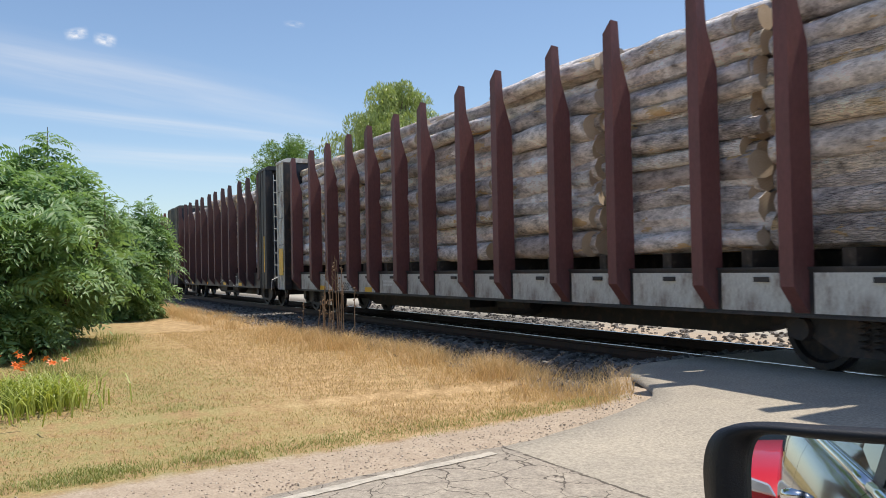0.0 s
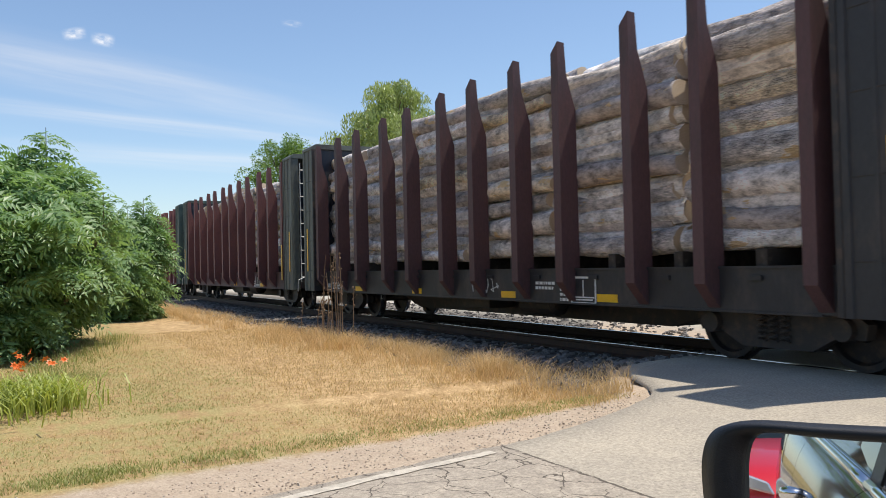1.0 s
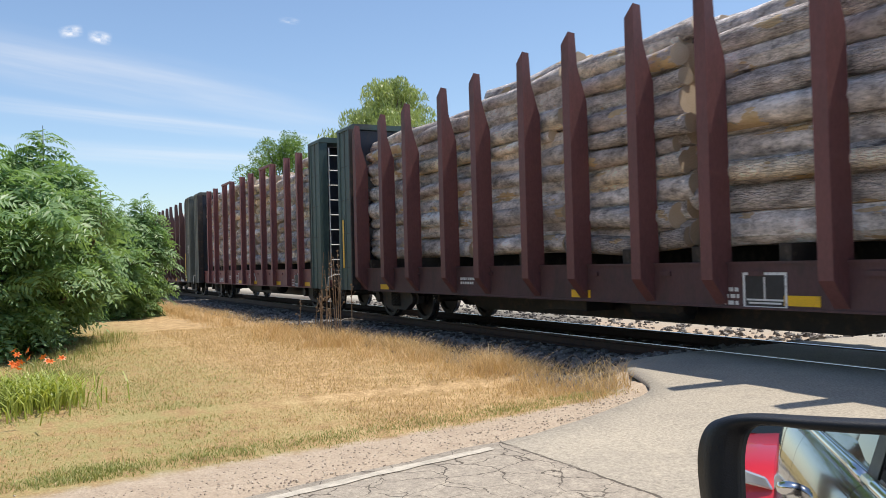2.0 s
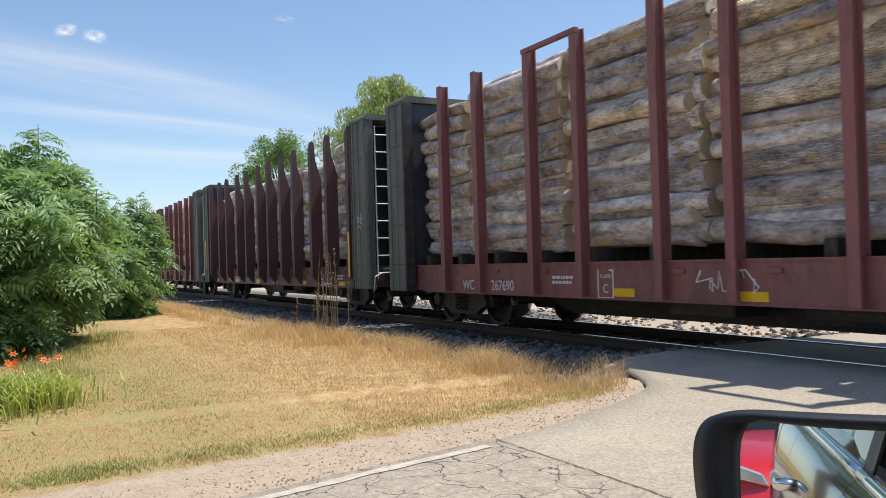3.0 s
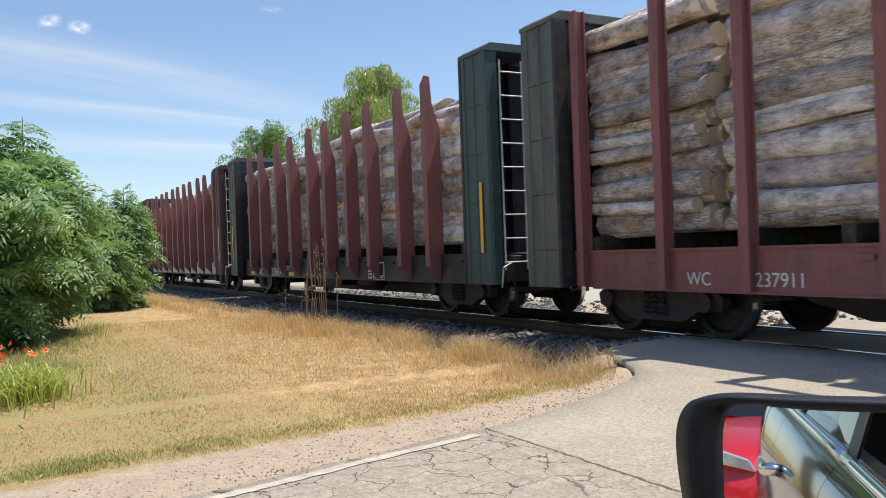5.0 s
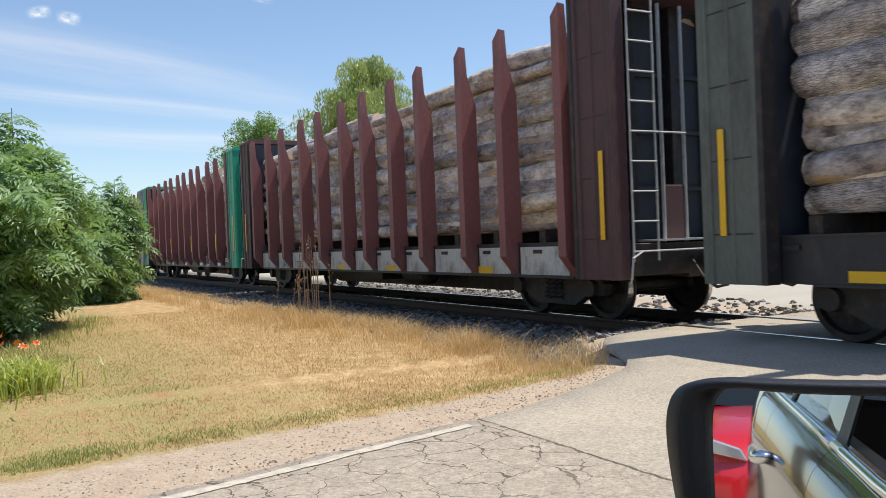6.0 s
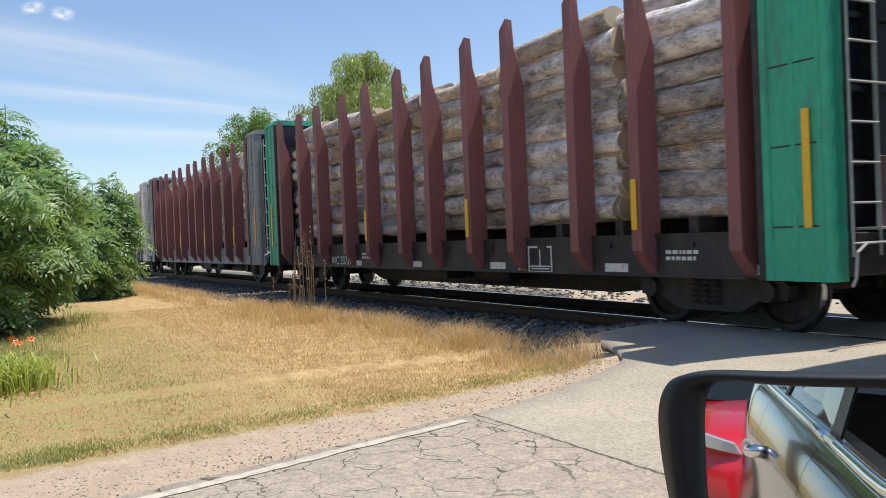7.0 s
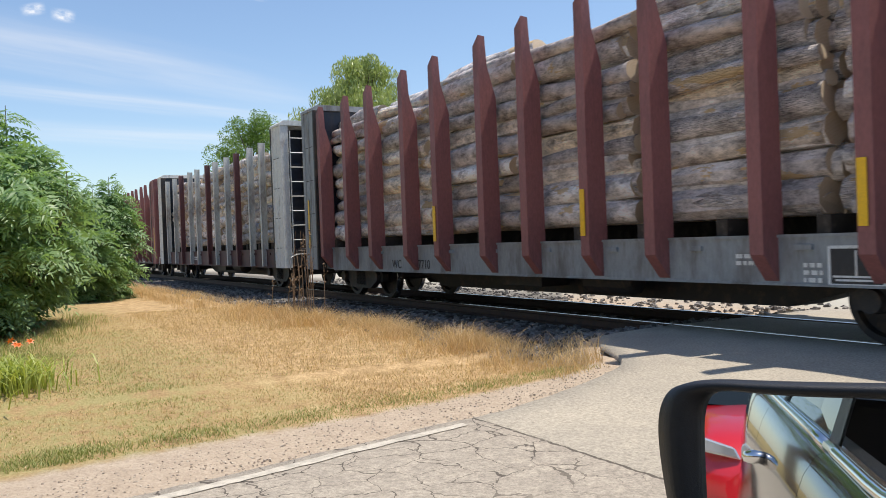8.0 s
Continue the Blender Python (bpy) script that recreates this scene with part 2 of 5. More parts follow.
    return m


def stone_material(name, a, c2):
    m, n, l = nodes_of(name)
    b = n["Principled BSDF"]
    geo = n.new("ShaderNodeNewGeometry")
    v = stretched(n, l, (1, 1, 1))
    t = noise_tex(n, l, v, 30, 4)
    c = mixc(n, l, geo.outputs["Random Per Island"], a, c2)
    g = ramp(n, [(0.3, (0.75, 0.75, 0.75)), (0.7, (1.15, 1.15, 1.15))])
    l.new(t.outputs[0], g.inputs[0])
    l.new(mixc(n, l, 1.0, c, g.outputs[0], "MULTIPLY"), b.inputs["Base Color"])
    b.inputs["Roughness"].default_value = 0.9
    return m


def cloud_material(name, scale, lo, hi, strength, vec=(1, 1, 1), most=1.0):
    """High thin cloud: glowing white where the noise is dense, clear elsewhere, fading at the sheet's rim."""
    m, n, l = nodes_of(name)
    n.remove(n["Principled BSDF"])
    tc = n.new("ShaderNodeTexCoord")
    mp = n.new("ShaderNodeMapping")
    mp.inputs["Scale"].default_value = vec
    l.new(tc.outputs["UV"], mp.inputs["Vector"])
    t = noise_tex(n, l, mp.outputs[0], scale, 6, 0.55)
    sep = n.new("ShaderNodeSeparateXYZ")
    l.new(tc.outputs["UV"], sep.inputs[0])
    fade = None
    for i in (0, 1):
        d = mathn(n, l, "ABSOLUTE", mathn(n, l, "SUBTRACT", sep.outputs[i], 0.5))
        s = smooth(n, l, d, 0.5, 0.08)
        fade = s if fade is None else mathn(n, l, "MULTIPLY", fade, s)
    a = mathn(n, l, "MULTIPLY", mathn(n, l, "MULTIPLY", smooth(n, l, t.outputs[0], lo, hi), fade), most)
    e = n.new("ShaderNodeEmission")
    e.inputs[0].default_value = (1.0, 0.98, 0.97, 1)
    e.inputs[1].default_value = strength
    tr = n.new("ShaderNodeBsdfTransparent")
    mix = n.new("ShaderNodeMixShader")
    l.new(a, mix.inputs[0])
    l.new(tr.outputs[0], mix.inputs[1])
    l.new(e.outputs[0], mix.inputs[2])
    l.new(mix.outputs[0], n["Material Output"].inputs[0])
    return m


M = {
    "rust": worn("faded_oxide_red_paint", (0.285, 0.108, 0.104), (0.17, 0.075, 0.072), 2.5, 0.6, 0.0, 0.6, 0.35),
    "midrust": worn("oxide_red_paint", (0.17, 0.064, 0.062), (0.11, 0.052, 0.048), 2.5, 0.6, 0.0, 0.6, 0.35),
    "darkrust": worn("old_brown_paint", (0.105, 0.050, 0.052), (0.06, 0.04, 0.04), 2.5, 0.65, 0.0, 0.6, 0.35),
    "black": worn("black_paint", (0.030, 0.030, 0.034), (0.075, 0.06, 0.055), 2.2, 0.55, 0.0, 0.5, 0.4),
    "olive": worn("faded_green_paint", (0.125, 0.14, 0.122), (0.06, 0.052, 0.048), 1.6, 0.6, 0.0, 0.6, 0.3),
    "bluegreen": worn("dark_green_paint", (0.055, 0.095, 0.088), (0.05, 0.05, 0.046), 1.6, 0.55, 0.0, 0.5, 0.3),
    "green": worn("bright_green_paint", (0.04, 0.42, 0.26), (0.07, 0.16, 0.11), 1.5, 0.5, 0.0, 0.45, 0.3),
    "grey": worn("grey_paint", (0.30, 0.32, 0.335), (0.13, 0.11, 0.10), 1.8, 0.6, 0.0, 0.5, 0.3),
    "white": worn("dirty_white_paint", (0.64, 0.64, 0.60), (0.20, 0.13, 0.10), 2.6, 0.65, 0.0, 0.55, 0.5),
    "cream": worn("chalky_white_paint", (0.72, 0.72, 0.69), (0.24, 0.17, 0.13), 2.2, 0.65, 0.0, 0.25, 0.4),
    "yellow": worn("yellow_reflective", (0.92, 0.53, 0.012), (0.80, 0.45, 0.03), 8, 0.45, 0.0, 0.3),
    "lettering": worn("white_lettering", (0.80, 0.80, 0.78), (0.30, 0.28, 0.27), 12, 0.6, 0.0, 0.3),
    "steel": worn("dark_steel", (0.045, 0.042, 0.042), (0.10, 0.07, 0.055), 6, 0.6, 0.3, 0.5),
    "wheel": worn("greasy_wheel_steel", (0.035, 0.033, 0.035), (0.09, 0.065, 0.05), 7, 0.5, 0.5, 0.5),
    "tread": plain("polished_tread", (0.55, 0.55, 0.56), 0.25, 1.0),
    "rung": worn("light_grab_iron", (0.55, 0.56, 0.56), (0.32, 0.27, 0.23), 12, 0.5, 0.3, 0.3),
    "interior": worn("bulkhead_end_paint", (0.030, 0.038, 0.055), (0.055, 0.05, 0.05), 2.0, 0.6, 0.0, 0.4, 0.3),
    "bark": bark_material(),
    "cut": cut_wood_material(),
    "leaf": leaf_material("sumac_leaf", (0.11, 0.22, 0.085), (0.36, 0.52, 0.235), 0.46),
    "willow": leaf_material("willow_leaf", (0.25, 0.33, 0.11), (0.46, 0.53, 0.22), 0.4),
    "maple": leaf_material("maple_leaf", (0.11, 0.20, 0.045), (0.27, 0.41, 0.10), 0.4),
    "lily": leaf_material("lily_leaf", (0.26, 0.34, 0.06), (0.52, 0.56, 0.15), 0.4),
    "petal": leaf_material("lily_petal", (0.75, 0.12, 0.02), (0.85, 0.24, 0.04), 0.25),
    "straw": leaf_material("dry_grass", (0.46, 0.29, 0.135), (0.86, 0.64, 0.37), 0.3),
    "lawn": leaf_material("lawn_blade", (0.36, 0.25, 0.11), (0.82, 0.61, 0.33), 0.3),
    "green_blade": leaf_material("green_blade", (0.19, 0.24, 0.065), (0.42, 0.44, 0.16), 0.35),
    "stem": worn("dry_stem", (0.24, 0.16, 0.10), (0.34, 0.25, 0.17), 8, 0.9),
    "blackplastic": worn("black_grained_plastic", (0.007, 0.007, 0.009), (0.012, 0.012, 0.014), 30, 0.45, 0.0, 0.3),
    "mirror": plain("mirror_glass", (0.86, 0.88, 0.88), 0.01, 1.0),
    "carpaint": plain("dark_grey_metallic_paint", (0.016, 0.016, 0.018), 0.06, 0.0, 0.3),
    "redpaint": plain("red_car_paint", (0.55, 0.012, 0.022), 0.3, 0.0, 1.0),
    "chrome": plain("chrome", (0.8, 0.8, 0.82), 0.08, 1.0),
    "tint": plain("tinted_glass", (0.010, 0.013, 0.012), 0.03, 0.0, 0.0),
    "lamp": plain("headlamp_lens", (0.55, 0.58, 0.62), 0.12, 0.6, 1.0),
    "cloth": plain("dark_seat_cloth", (0.03, 0.03, 0.032), 0.9),
    "rubber": plain("black_rubber", (0.015, 0.015, 0.015), 0.8),
    "trunk": worn("tree_bark", (0.16, 0.12, 0.09), (0.09, 0.07, 0.05), 5, 0.9),
    "ground": ground_material(),
    "patch": asphalt_material("bleached_asphalt"),
    "line": worn("worn_road_paint", (0.60, 0.54, 0.45), (0.38, 0.34, 0.28), 14, 0.85, 0.0, 0.75),
    "ballast": stone_material("ballast_stone", (0.06, 0.056, 0.052), (0.29, 0.265, 0.24)),
    "gravel": stone_material("shoulder_gravel", (0.34, 0.27, 0.21), (0.58, 0.49, 0.39)),
    "tie": worn("creosoted_tie", (0.05, 0.04, 0.032), (0.12, 0.095, 0.075), 6, 0.9),
    "rail": worn("rusty_rail_web", (0.10, 0.060, 0.042), (0.06, 0.045, 0.04), 9, 0.7, 0.4),
}


# builders
def part(name, bm, material, parent=None, label="", bevel=0.0):
    if bevel:
        bmesh.ops.bevel(bm, geom=[e for e in bm.edges if e.is_manifold and e.calc_face_angle(0) > 0.6], offset=bevel, segments=1, affect="EDGES", clamp_overlap=True)
    me = bpy.data.meshes.new(name)
    bm.normal_update()
    bm.to_mesh(me)
    bm.free()
    for mt in material if isinstance(material, (list, tuple)) else (material,):
        me.materials.append(mt)
    ob = new(name, me)
    ob.parent = parent
    if label:
        ob["label"] = label
    return ob


def smooth_mesh(ob):
    for p in ob.data.polygons:
        p.use_smooth = True
    return ob


def raw(name, verts, faces, material, parent=None):
    me = bpy.data.meshes.new(name)
    me.from_pydata(verts, [], faces)
    me.materials.append(material)
    ob = new(name, me)
    ob.parent = parent
    return ob


def box(bm, x0, x1, y0, y1, z0, z1, mi=0):
    v = [bm.verts.new((x, y, z)) for x in (x0, x1) for y in (y0, y1) for z in (z0, z1)]
    for f in ((0, 1, 3, 2), (4, 6, 7, 5), (0, 4, 5, 1), (2, 3, 7, 6), (0, 2, 6, 4), (1, 5, 7, 3)):
        bm.faces.new([v[i] for i in f]).material_index = mi
    return v


def prism(bm, outline, axis, a, b, mi=0):
    """Closed outline in a plane, extruded along axis from a to b."""
    def put(p, d):
        return {"x": (d, *p), "y": (p[0], d, p[1]), "z": (*p, d)}[axis]
    lo = [bm.verts.new(put(p, a)) for p in outline]
    hi = [bm.verts.new(put(p, b)) for p in outline]
    n = len(outline)
    fs = [bm.faces.new(lo), bm.faces.new(hi[::-1])]
    for i in range(n):
        fs.append(bm.faces.new((lo[i], hi[i], hi[(i + 1) % n], lo[(i + 1) % n])))
    for f in fs:
        f.material_index = mi
    bmesh.ops.recalc_face_normals(bm, faces=fs)


def tube(bm, points, r, sides=8, mi=0):
    """A round bar along a line of points, r one radius or one for each point."""
    rr = r if isinstance(r, (list, tuple)) else [r] * len(points)
    rings = []
    for i, p in enumerate(points):
        a, b = Vector(points[max(i - 1, 0)]), Vector(points[min(i + 1, len(points) - 1)])
        q = (b - a).to_track_quat("Z", "Y")
        rings.append([bm.verts.new(Vector(p) + q @ Vector((rr[i] * math.cos(k * math.tau / sides), rr[i] * math.sin(k * math.tau / sides), 0))) for k in range(sides)])
    for s, e in zip(rings, rings[1:]):
        for k in range(sides):
            bm.faces.new((s[k], s[(k + 1) % sides], e[(k + 1) % sides], e[k])).material_index = mi
    bm.faces.new(rings[0][::-1]).material_index = mi
    bm.faces.new(rings[-1]).material_index = mi


def lathe(bm, profile, sides=28, axis="y", centre=(0, 0, 0), mats=None):
    """Turn a profile of (radius, along) about an axis."""
    rings = []
    for r, d in profile:
        ring = []
        for k in range(sides):
            a = k * math.tau / sides
            c, s = r * math.cos(a), r * math.sin(a)
            p = {"y": (c, d, s), "x": (d, c, s), "z": (c, s, d)}[axis]
            ring.append(bm.verts.new(Vector(centre) + Vector(p)))
        rings.append(ring)
    fs = []
    for j, (s, e) in enumerate(zip(rings, rings[1:])):
        for k in range(sides):
            f = bm.faces.new((s[k], s[(k + 1) % sides], e[(k + 1) % sides], e[k]))
            f.material_index = mats[j] if mats else 0
            fs.append(f)
    fs += [bm.faces.new(rings[0]), bm.faces.new(rings[-1][::-1])]
    bmesh.ops.recalc_face_normals(bm, faces=fs)


# ground, road, track
RAIL_TOP = 0.10
TRACK_Y = 8.60


def ground_height(x, y):
    d = abs(y - TRACK_Y)
    bed = -0.10
    t = min(max((d - 2.6) / 1.1, 0), 1)
    z = bed + (-0.02 - bed) * t * t * (3 - 2 * t)
    if -8.2 < x < 4.2:
        z -= 0.05
    z += 0.025 * noise.noise((x * 0.35, y * 0.35, 0))
    off = edge_at(y) - x
    if off < 1.3 and x < 3.0:
        rim = road_height(y) - 0.015
        t = max(off, 0) / 1.3
        z = rim + (z - rim) * t * t * (3 - 2 * t) if off > 0 else rim - 0.12 * min(1, -off / 0.5)
    return z


def build_ground():
    def axis_steps(lo, hi, fine_lo, fine_hi, step):
        out = list(np.arange(fine_lo, fine_hi + 1e-6, step))
        d, a = step * 1.5, fine_lo
        while a > lo:
            a = max(a - d, lo)
            out.insert(0, a)
            d *= 1.5
        d, a = step * 1.5, fine_hi
        while a < hi:
            a = min(a + d, hi)
            out.append(a)
            d *= 1.5
        return out
    xs, ys = axis_steps(-2500, 2500, -45, 8, 0.35), axis_steps(-2500, 2500, -4, 14, 0.3)
    verts = [(x, y, ground_height(x, y) if abs(x) < 80 and abs(y) < 60 else -0.05) for x in xs for y in ys]
    w = len(ys)
    faces = [(i * w + j, (i + 1) * w + j, (i + 1) * w + j + 1, i * w + j + 1) for i in range(len(xs) - 1) for j in range(w - 1)]
    ob = raw("ground", verts, faces, M["ground"])
    smooth_mesh(ob)
    tagged(ob, "dry mown lawn with stony verge and track bed", "ground", kind="structure")


EDGE = [(-60, -4.1), (-4, -4.2), (0, -4.5), (1.33, -4.80), (1.97, -4.97), (2.71, -5.13), (3.51, -5.33), (4.5, -5.72), (5.1, -6.0), (5.45, -6.3), (5.7, -6.8), (5.95, -7.3), (6.4, -7.8), (7.5, -8.05), (10.5, -8.05), (12.5, -6.6), (15, -5.6), (90, -5.2)]


EDGE_Y, EDGE_X = np.array([e[0] for e in EDGE], float), np.array([e[1] for e in EDGE], float)


def edge_at(y):
    return float(np.interp(y, EDGE_Y, EDGE_X))


def road_height(y):
    d = abs(y - TRACK_Y)
    t = min(max((5.0 - d) / 2.6, 0), 1)
    return 0.0 + 0.085 * t * t * (3 - 2 * t)


def road_surface(x, y):
    return road_height(y) + 0.008 * noise.noise((x * 0.8, y * 0.8, 7)) + 0.012


def build_road():
    ys = sorted(set([-60, -40, -25, -15] + list(np.round(np.arange(-9, 13.01, 0.125), 3)) + [15, 20, 30, 50, 90]))
    verts, faces = [], []
    cols = 28
    for y in ys:
        left = edge_at(y) + 0.05 * noise.noise((y * 1.7, 0, 3)) + 0.03 * noise.noise((y * 6, 0, 5))
        for i in range(cols + 1):
            x = left if i == 0 else left + 0.03 + (3.57 - left) * ((i - 1) / (cols - 1))
            z = road_surface(x, y)
            if i == 0:
                z -= 0.05
            verts.append((x, y, z))
    for j in range(len(ys) - 1):
        if 7.5 <= ys[j] < 9.75:
            continue
        for i in range(cols):
            a = j * (cols + 1) + i
            faces.append((a, a + 1, a + cols + 2, a + cols + 1))
    ob = raw("road", verts, faces, M["patch"])
    smooth_mesh(ob)
    tagged(ob, "sun-bleached asphalt road rising to a level crossing", "road", kind="structure")
    # crossing slabs between and beside the rails
    bm = bmesh.new()
    for a, b in ((7.5, 7.805), (7.965, 9.235), (9.395, 9.75)):
        box(bm, -8.03, 3.6, a, b, -0.08, RAIL_TOP - 0.006)
    part("crossing_panel", bm, M["patch"], ob, "asphalt infill flush with the rails", 0.01)
    # worn edge line along the verge
    ly = list(np.arange(-30, 2.95, 0.05))
    lv, lf = [], []
    for i, y in enumerate(ly):
        x = edge_at(y) + 0.13
        for dx, k in ((0.0, 2), (0.09, 5)):
            xx = x + dx + 0.014 * noise.noise((y * 5, k, 2)) + 0.012 * noise.noise((y * 17, k, 2))
            lv.append((xx, y, road_surface(xx, y) + 0.005))
        if i:
            lf.append((2 * i - 2, 2 * i - 1, 2 * i + 1, 2 * i))
    mark = raw("edge_line", lv, lf, M["line"])
    tagged(mark, "worn white edge line painted on the road", "road marking", kind="structure")
    return ob


def build_track():
    prof = [(-0.07, 0), (0.07, 0), (0.07, 0.012), (0.012, 0.035), (0.010, 0.12), (0.036, 0.135), (0.036, 0.168), (0.028, 0.172), (-0.028, 0.172), (-0.036, 0.168), (-0.036, 0.135), (-0.010, 0.12), (-0.012, 0.035), (-0.07, 0.012)]
    for s in (-1, 1):
        y = TRACK_Y + s * 0.7535
        bm = bmesh.new()
        prism(bm, [(y + a, RAIL_TOP - 0.172 + b) for a, b in prof], "x", -400, 200)
        for f in bm.faces:
            if f.calc_center_median().z > RAIL_TOP - 0.003 and abs(f.normal.z) > 0.5:
                f.material_index = 1
        ob = part("rail", bm, [M["rail"], M["tread"]])
        tagged(ob, "rusty steel rail with polished running surface", "rail", "track rails", "structure")
    bm = bmesh.new()
    box(bm, -0.115, 0.115, -1.3, 1.3, -0.17, 0)
    tie = part("sleeper", bm, M["tie"], None, "", 0.012)
    tagged(tie, "weathered creosoted timber railway sleeper", "sleeper", "track sleepers", "structure")
    tie.location = (-60.0, TRACK_Y, RAIL_TOP - 0.174)
    x = -59.47
    while x < 6:
        if not -8.0 < x < 3.7:
            copy_thing(tie, pose(x, TRACK_Y + random.uniform(-0.03, 0.03), RAIL_TOP - 0.174, 0, 0, random.uniform(-0.6, 0.6)))
        x += 0.53


def stones(name, count, area, size, material, label, zoff=0.0, dens=None):
    """Loose angular stones scattered over an area (x0, x1, y0, y1)."""
    base = [(1, 1, -0.7), (-1, 1, -0.7), (-1, -1, -0.7), (1, -1, -0.7), (0.8, 0.7, 0.6), (-0.7, 0.8, 0.7), (-0.8, -0.7, 0.6), (0.7, -0.8, 0.5)]
    fc = [(0, 1, 5, 4), (1, 2, 6, 5), (2, 3, 7, 6), (3, 0, 4, 7), (4, 5, 6, 7)]
    rng = random.Random(len(name) + count)
    verts, faces = [], []
    made = 0
    while made < count:
        x, y = rng.uniform(*area[:2]), rng.uniform(*area[2:])
        if dens and rng.random() > dens(x, y):
            continue
        made += 1
        s = size * rng.uniform(0.45, 1.5)
        a = rng.uniform(0, math.tau)
        c, sn = math.cos(a), math.sin(a)
        k = len(verts)
        tx, ty = rng.uniform(-0.5, 0.5), rng.uniform(-0.5, 0.5)
        z0 = ground_height(x, y) + zoff + rng.uniform(0, 0.3) * s
        for px, py, pz in base:
            px, py, pz = px * rng.uniform(0.6, 1.1), py * rng.uniform(0.5, 1.0), pz * rng.uniform(0.7, 1.1)
            pz += tx * px + ty * py
            verts.append((x + s * (c * px - sn * py), y + s * (sn * px + c * py), z0 + s * pz * 0.8))
        faces += [tuple(k + i for i in f) for f in fc]
    ob = raw(name, verts, faces, material)
    tagged(ob, label, "stones", kind="stuff")
    return ob


def blades(name, count, area, height, width, material, label, dens=None, lean=0.5, seed=1, zf=None):
    """Grass: bent blades of two joints, scattered over an area."""
    rng = np.random.default_rng(seed)
    verts, faces = [], []
    made = 0
    while made < count:
        x, y = rng.uniform(area[0], area[1]), rng.uniform(area[2], area[3])
        d = dens(x, y) if dens else 1.0
        if rng.random() > d:
            continue
        made += 1
        h = height * rng.uniform(0.35, 1.25) * (0.5 + 0.5 * d)
        a, b = rng.uniform(0, math.tau), rng.uniform(0, math.tau)
        w = width * rng.uniform(0.6, 1.3)
        dx, dy = w * math.cos(a), w * math.sin(a)
        lx, ly = lean * h * math.cos(b) * rng.random(), lean * h * math.sin(b) * rng.random()
        z = (zf or ground_height)(x, y) - 0.01
        k = len(verts)
        verts += [(x - dx, y - dy, z), (x + dx, y + dy, z), (x + lx * 0.4 - dx * 0.7, y + ly * 0.4 - dy * 0.7, z + h * 0.6), (x + lx * 0.4 + dx * 0.7, y + ly * 0.4 + dy * 0.7, z + h * 0.6), (x + lx * 1.3, y + ly * 1.3, z + h)]
        faces += [(k, k + 1, k + 3, k + 2), (k + 2, k + 3, k + 4)]
    ob = raw(name, verts, faces, material)
    tagged(ob, label, "grass", kind="stuff")
    return ob


# log train
SPEED = 21.63
CAR_LENGTH = 17.55
SIDE = 1.60
DECK = 1.08
SILL = 1.37
STAKES = [1.18, 2.70, 3.93, 5.50, 6.72, 8.12, 9.32, 10.86, 12.10, 13.72, 14.97, 16.50]
THIN_STAKES = [0.90, 2.40, 3.61, 5.15, 6.36, 7.89, 9.07, 10.70, 11.93, 13.58, 14.87, 16.45]
LONG_STAKES = [1.20, 2.76, 4.02, 5.58, 6.96, 8.60, 9.88, 11.48, 12.78, 14.30, 15.60, 17.14, 18.48, 20.18]


def log_mesh(i, length, r):
    """One crooked round log along x with sawn ends."""
    rng = random.Random(i * 7 + 3)
    bm = bmesh.new()
    sides, rings, steps = 12, [], 9
    by, bz = rng.uniform(-0.06, 0.06), rng.uniform(-0.07, 0.07)
    taper = rng.uniform(-0.16, 0.16)
    kink = rng.uniform(0.3, 0.7)
    for k in range(steps + 1):
        u = k / steps
        x = (u - 0.5) * length
        bow = min(u / kink, (1 - u) / (1 - kink)) * 0.6 + 0.4 * math.sin(u * math.pi)
        cy, cz = by * bow, bz * bow
        rr = r * (1 + taper * (u - 0.5) * 2 + 0.10 * noise.noise((i * 3.1, u * 4, 0)))
        ring = []
        for s in range(sides):
            a = s * math.tau / sides
            q = rr * (1 + 0.13 * noise.noise((math.cos(a) * 1.3 + i * 5, math.sin(a) * 1.3, u * 2.5)) + 0.07 * noise.noise((math.cos(a) * 3 + i, math.sin(a) * 3, u * 11)))
            skew = 0.06 * math.sin(a + i) * (1 if k == steps else -1 if k == 0 else 0) * (r / 0.15) * 0.5
            ring.append(bm.verts.new((x + skew, cy + q * math.cos(a), cz + q * math.sin(a))))
        rings.append(ring)
    for s, e in zip(rings, rings[1:]):
        for k in range(sides):
            f = bm.faces.new((s[k], e[k], e[(k + 1) % sides], s[(k + 1) % sides]))
            f.smooth = True
    for ring in (rings[0], rings[-1][::-1]):
        bm.faces.new(ring).material_index = 1
    bmesh.ops.recalc_face_normals(bm, faces=bm.faces)
    me = bpy.data.meshes.new("log")
    bm.to_mesh(me)
    bm.free()
    me.materials.append(M["bark"])
    me.materials.append(M["cut"])
    me["radius"] = r
    return me


LOGS = [log_mesh(i, 2.40, 0.085 + 0.0075 * (i % 18)) for i in range(36)]
INNER = {}


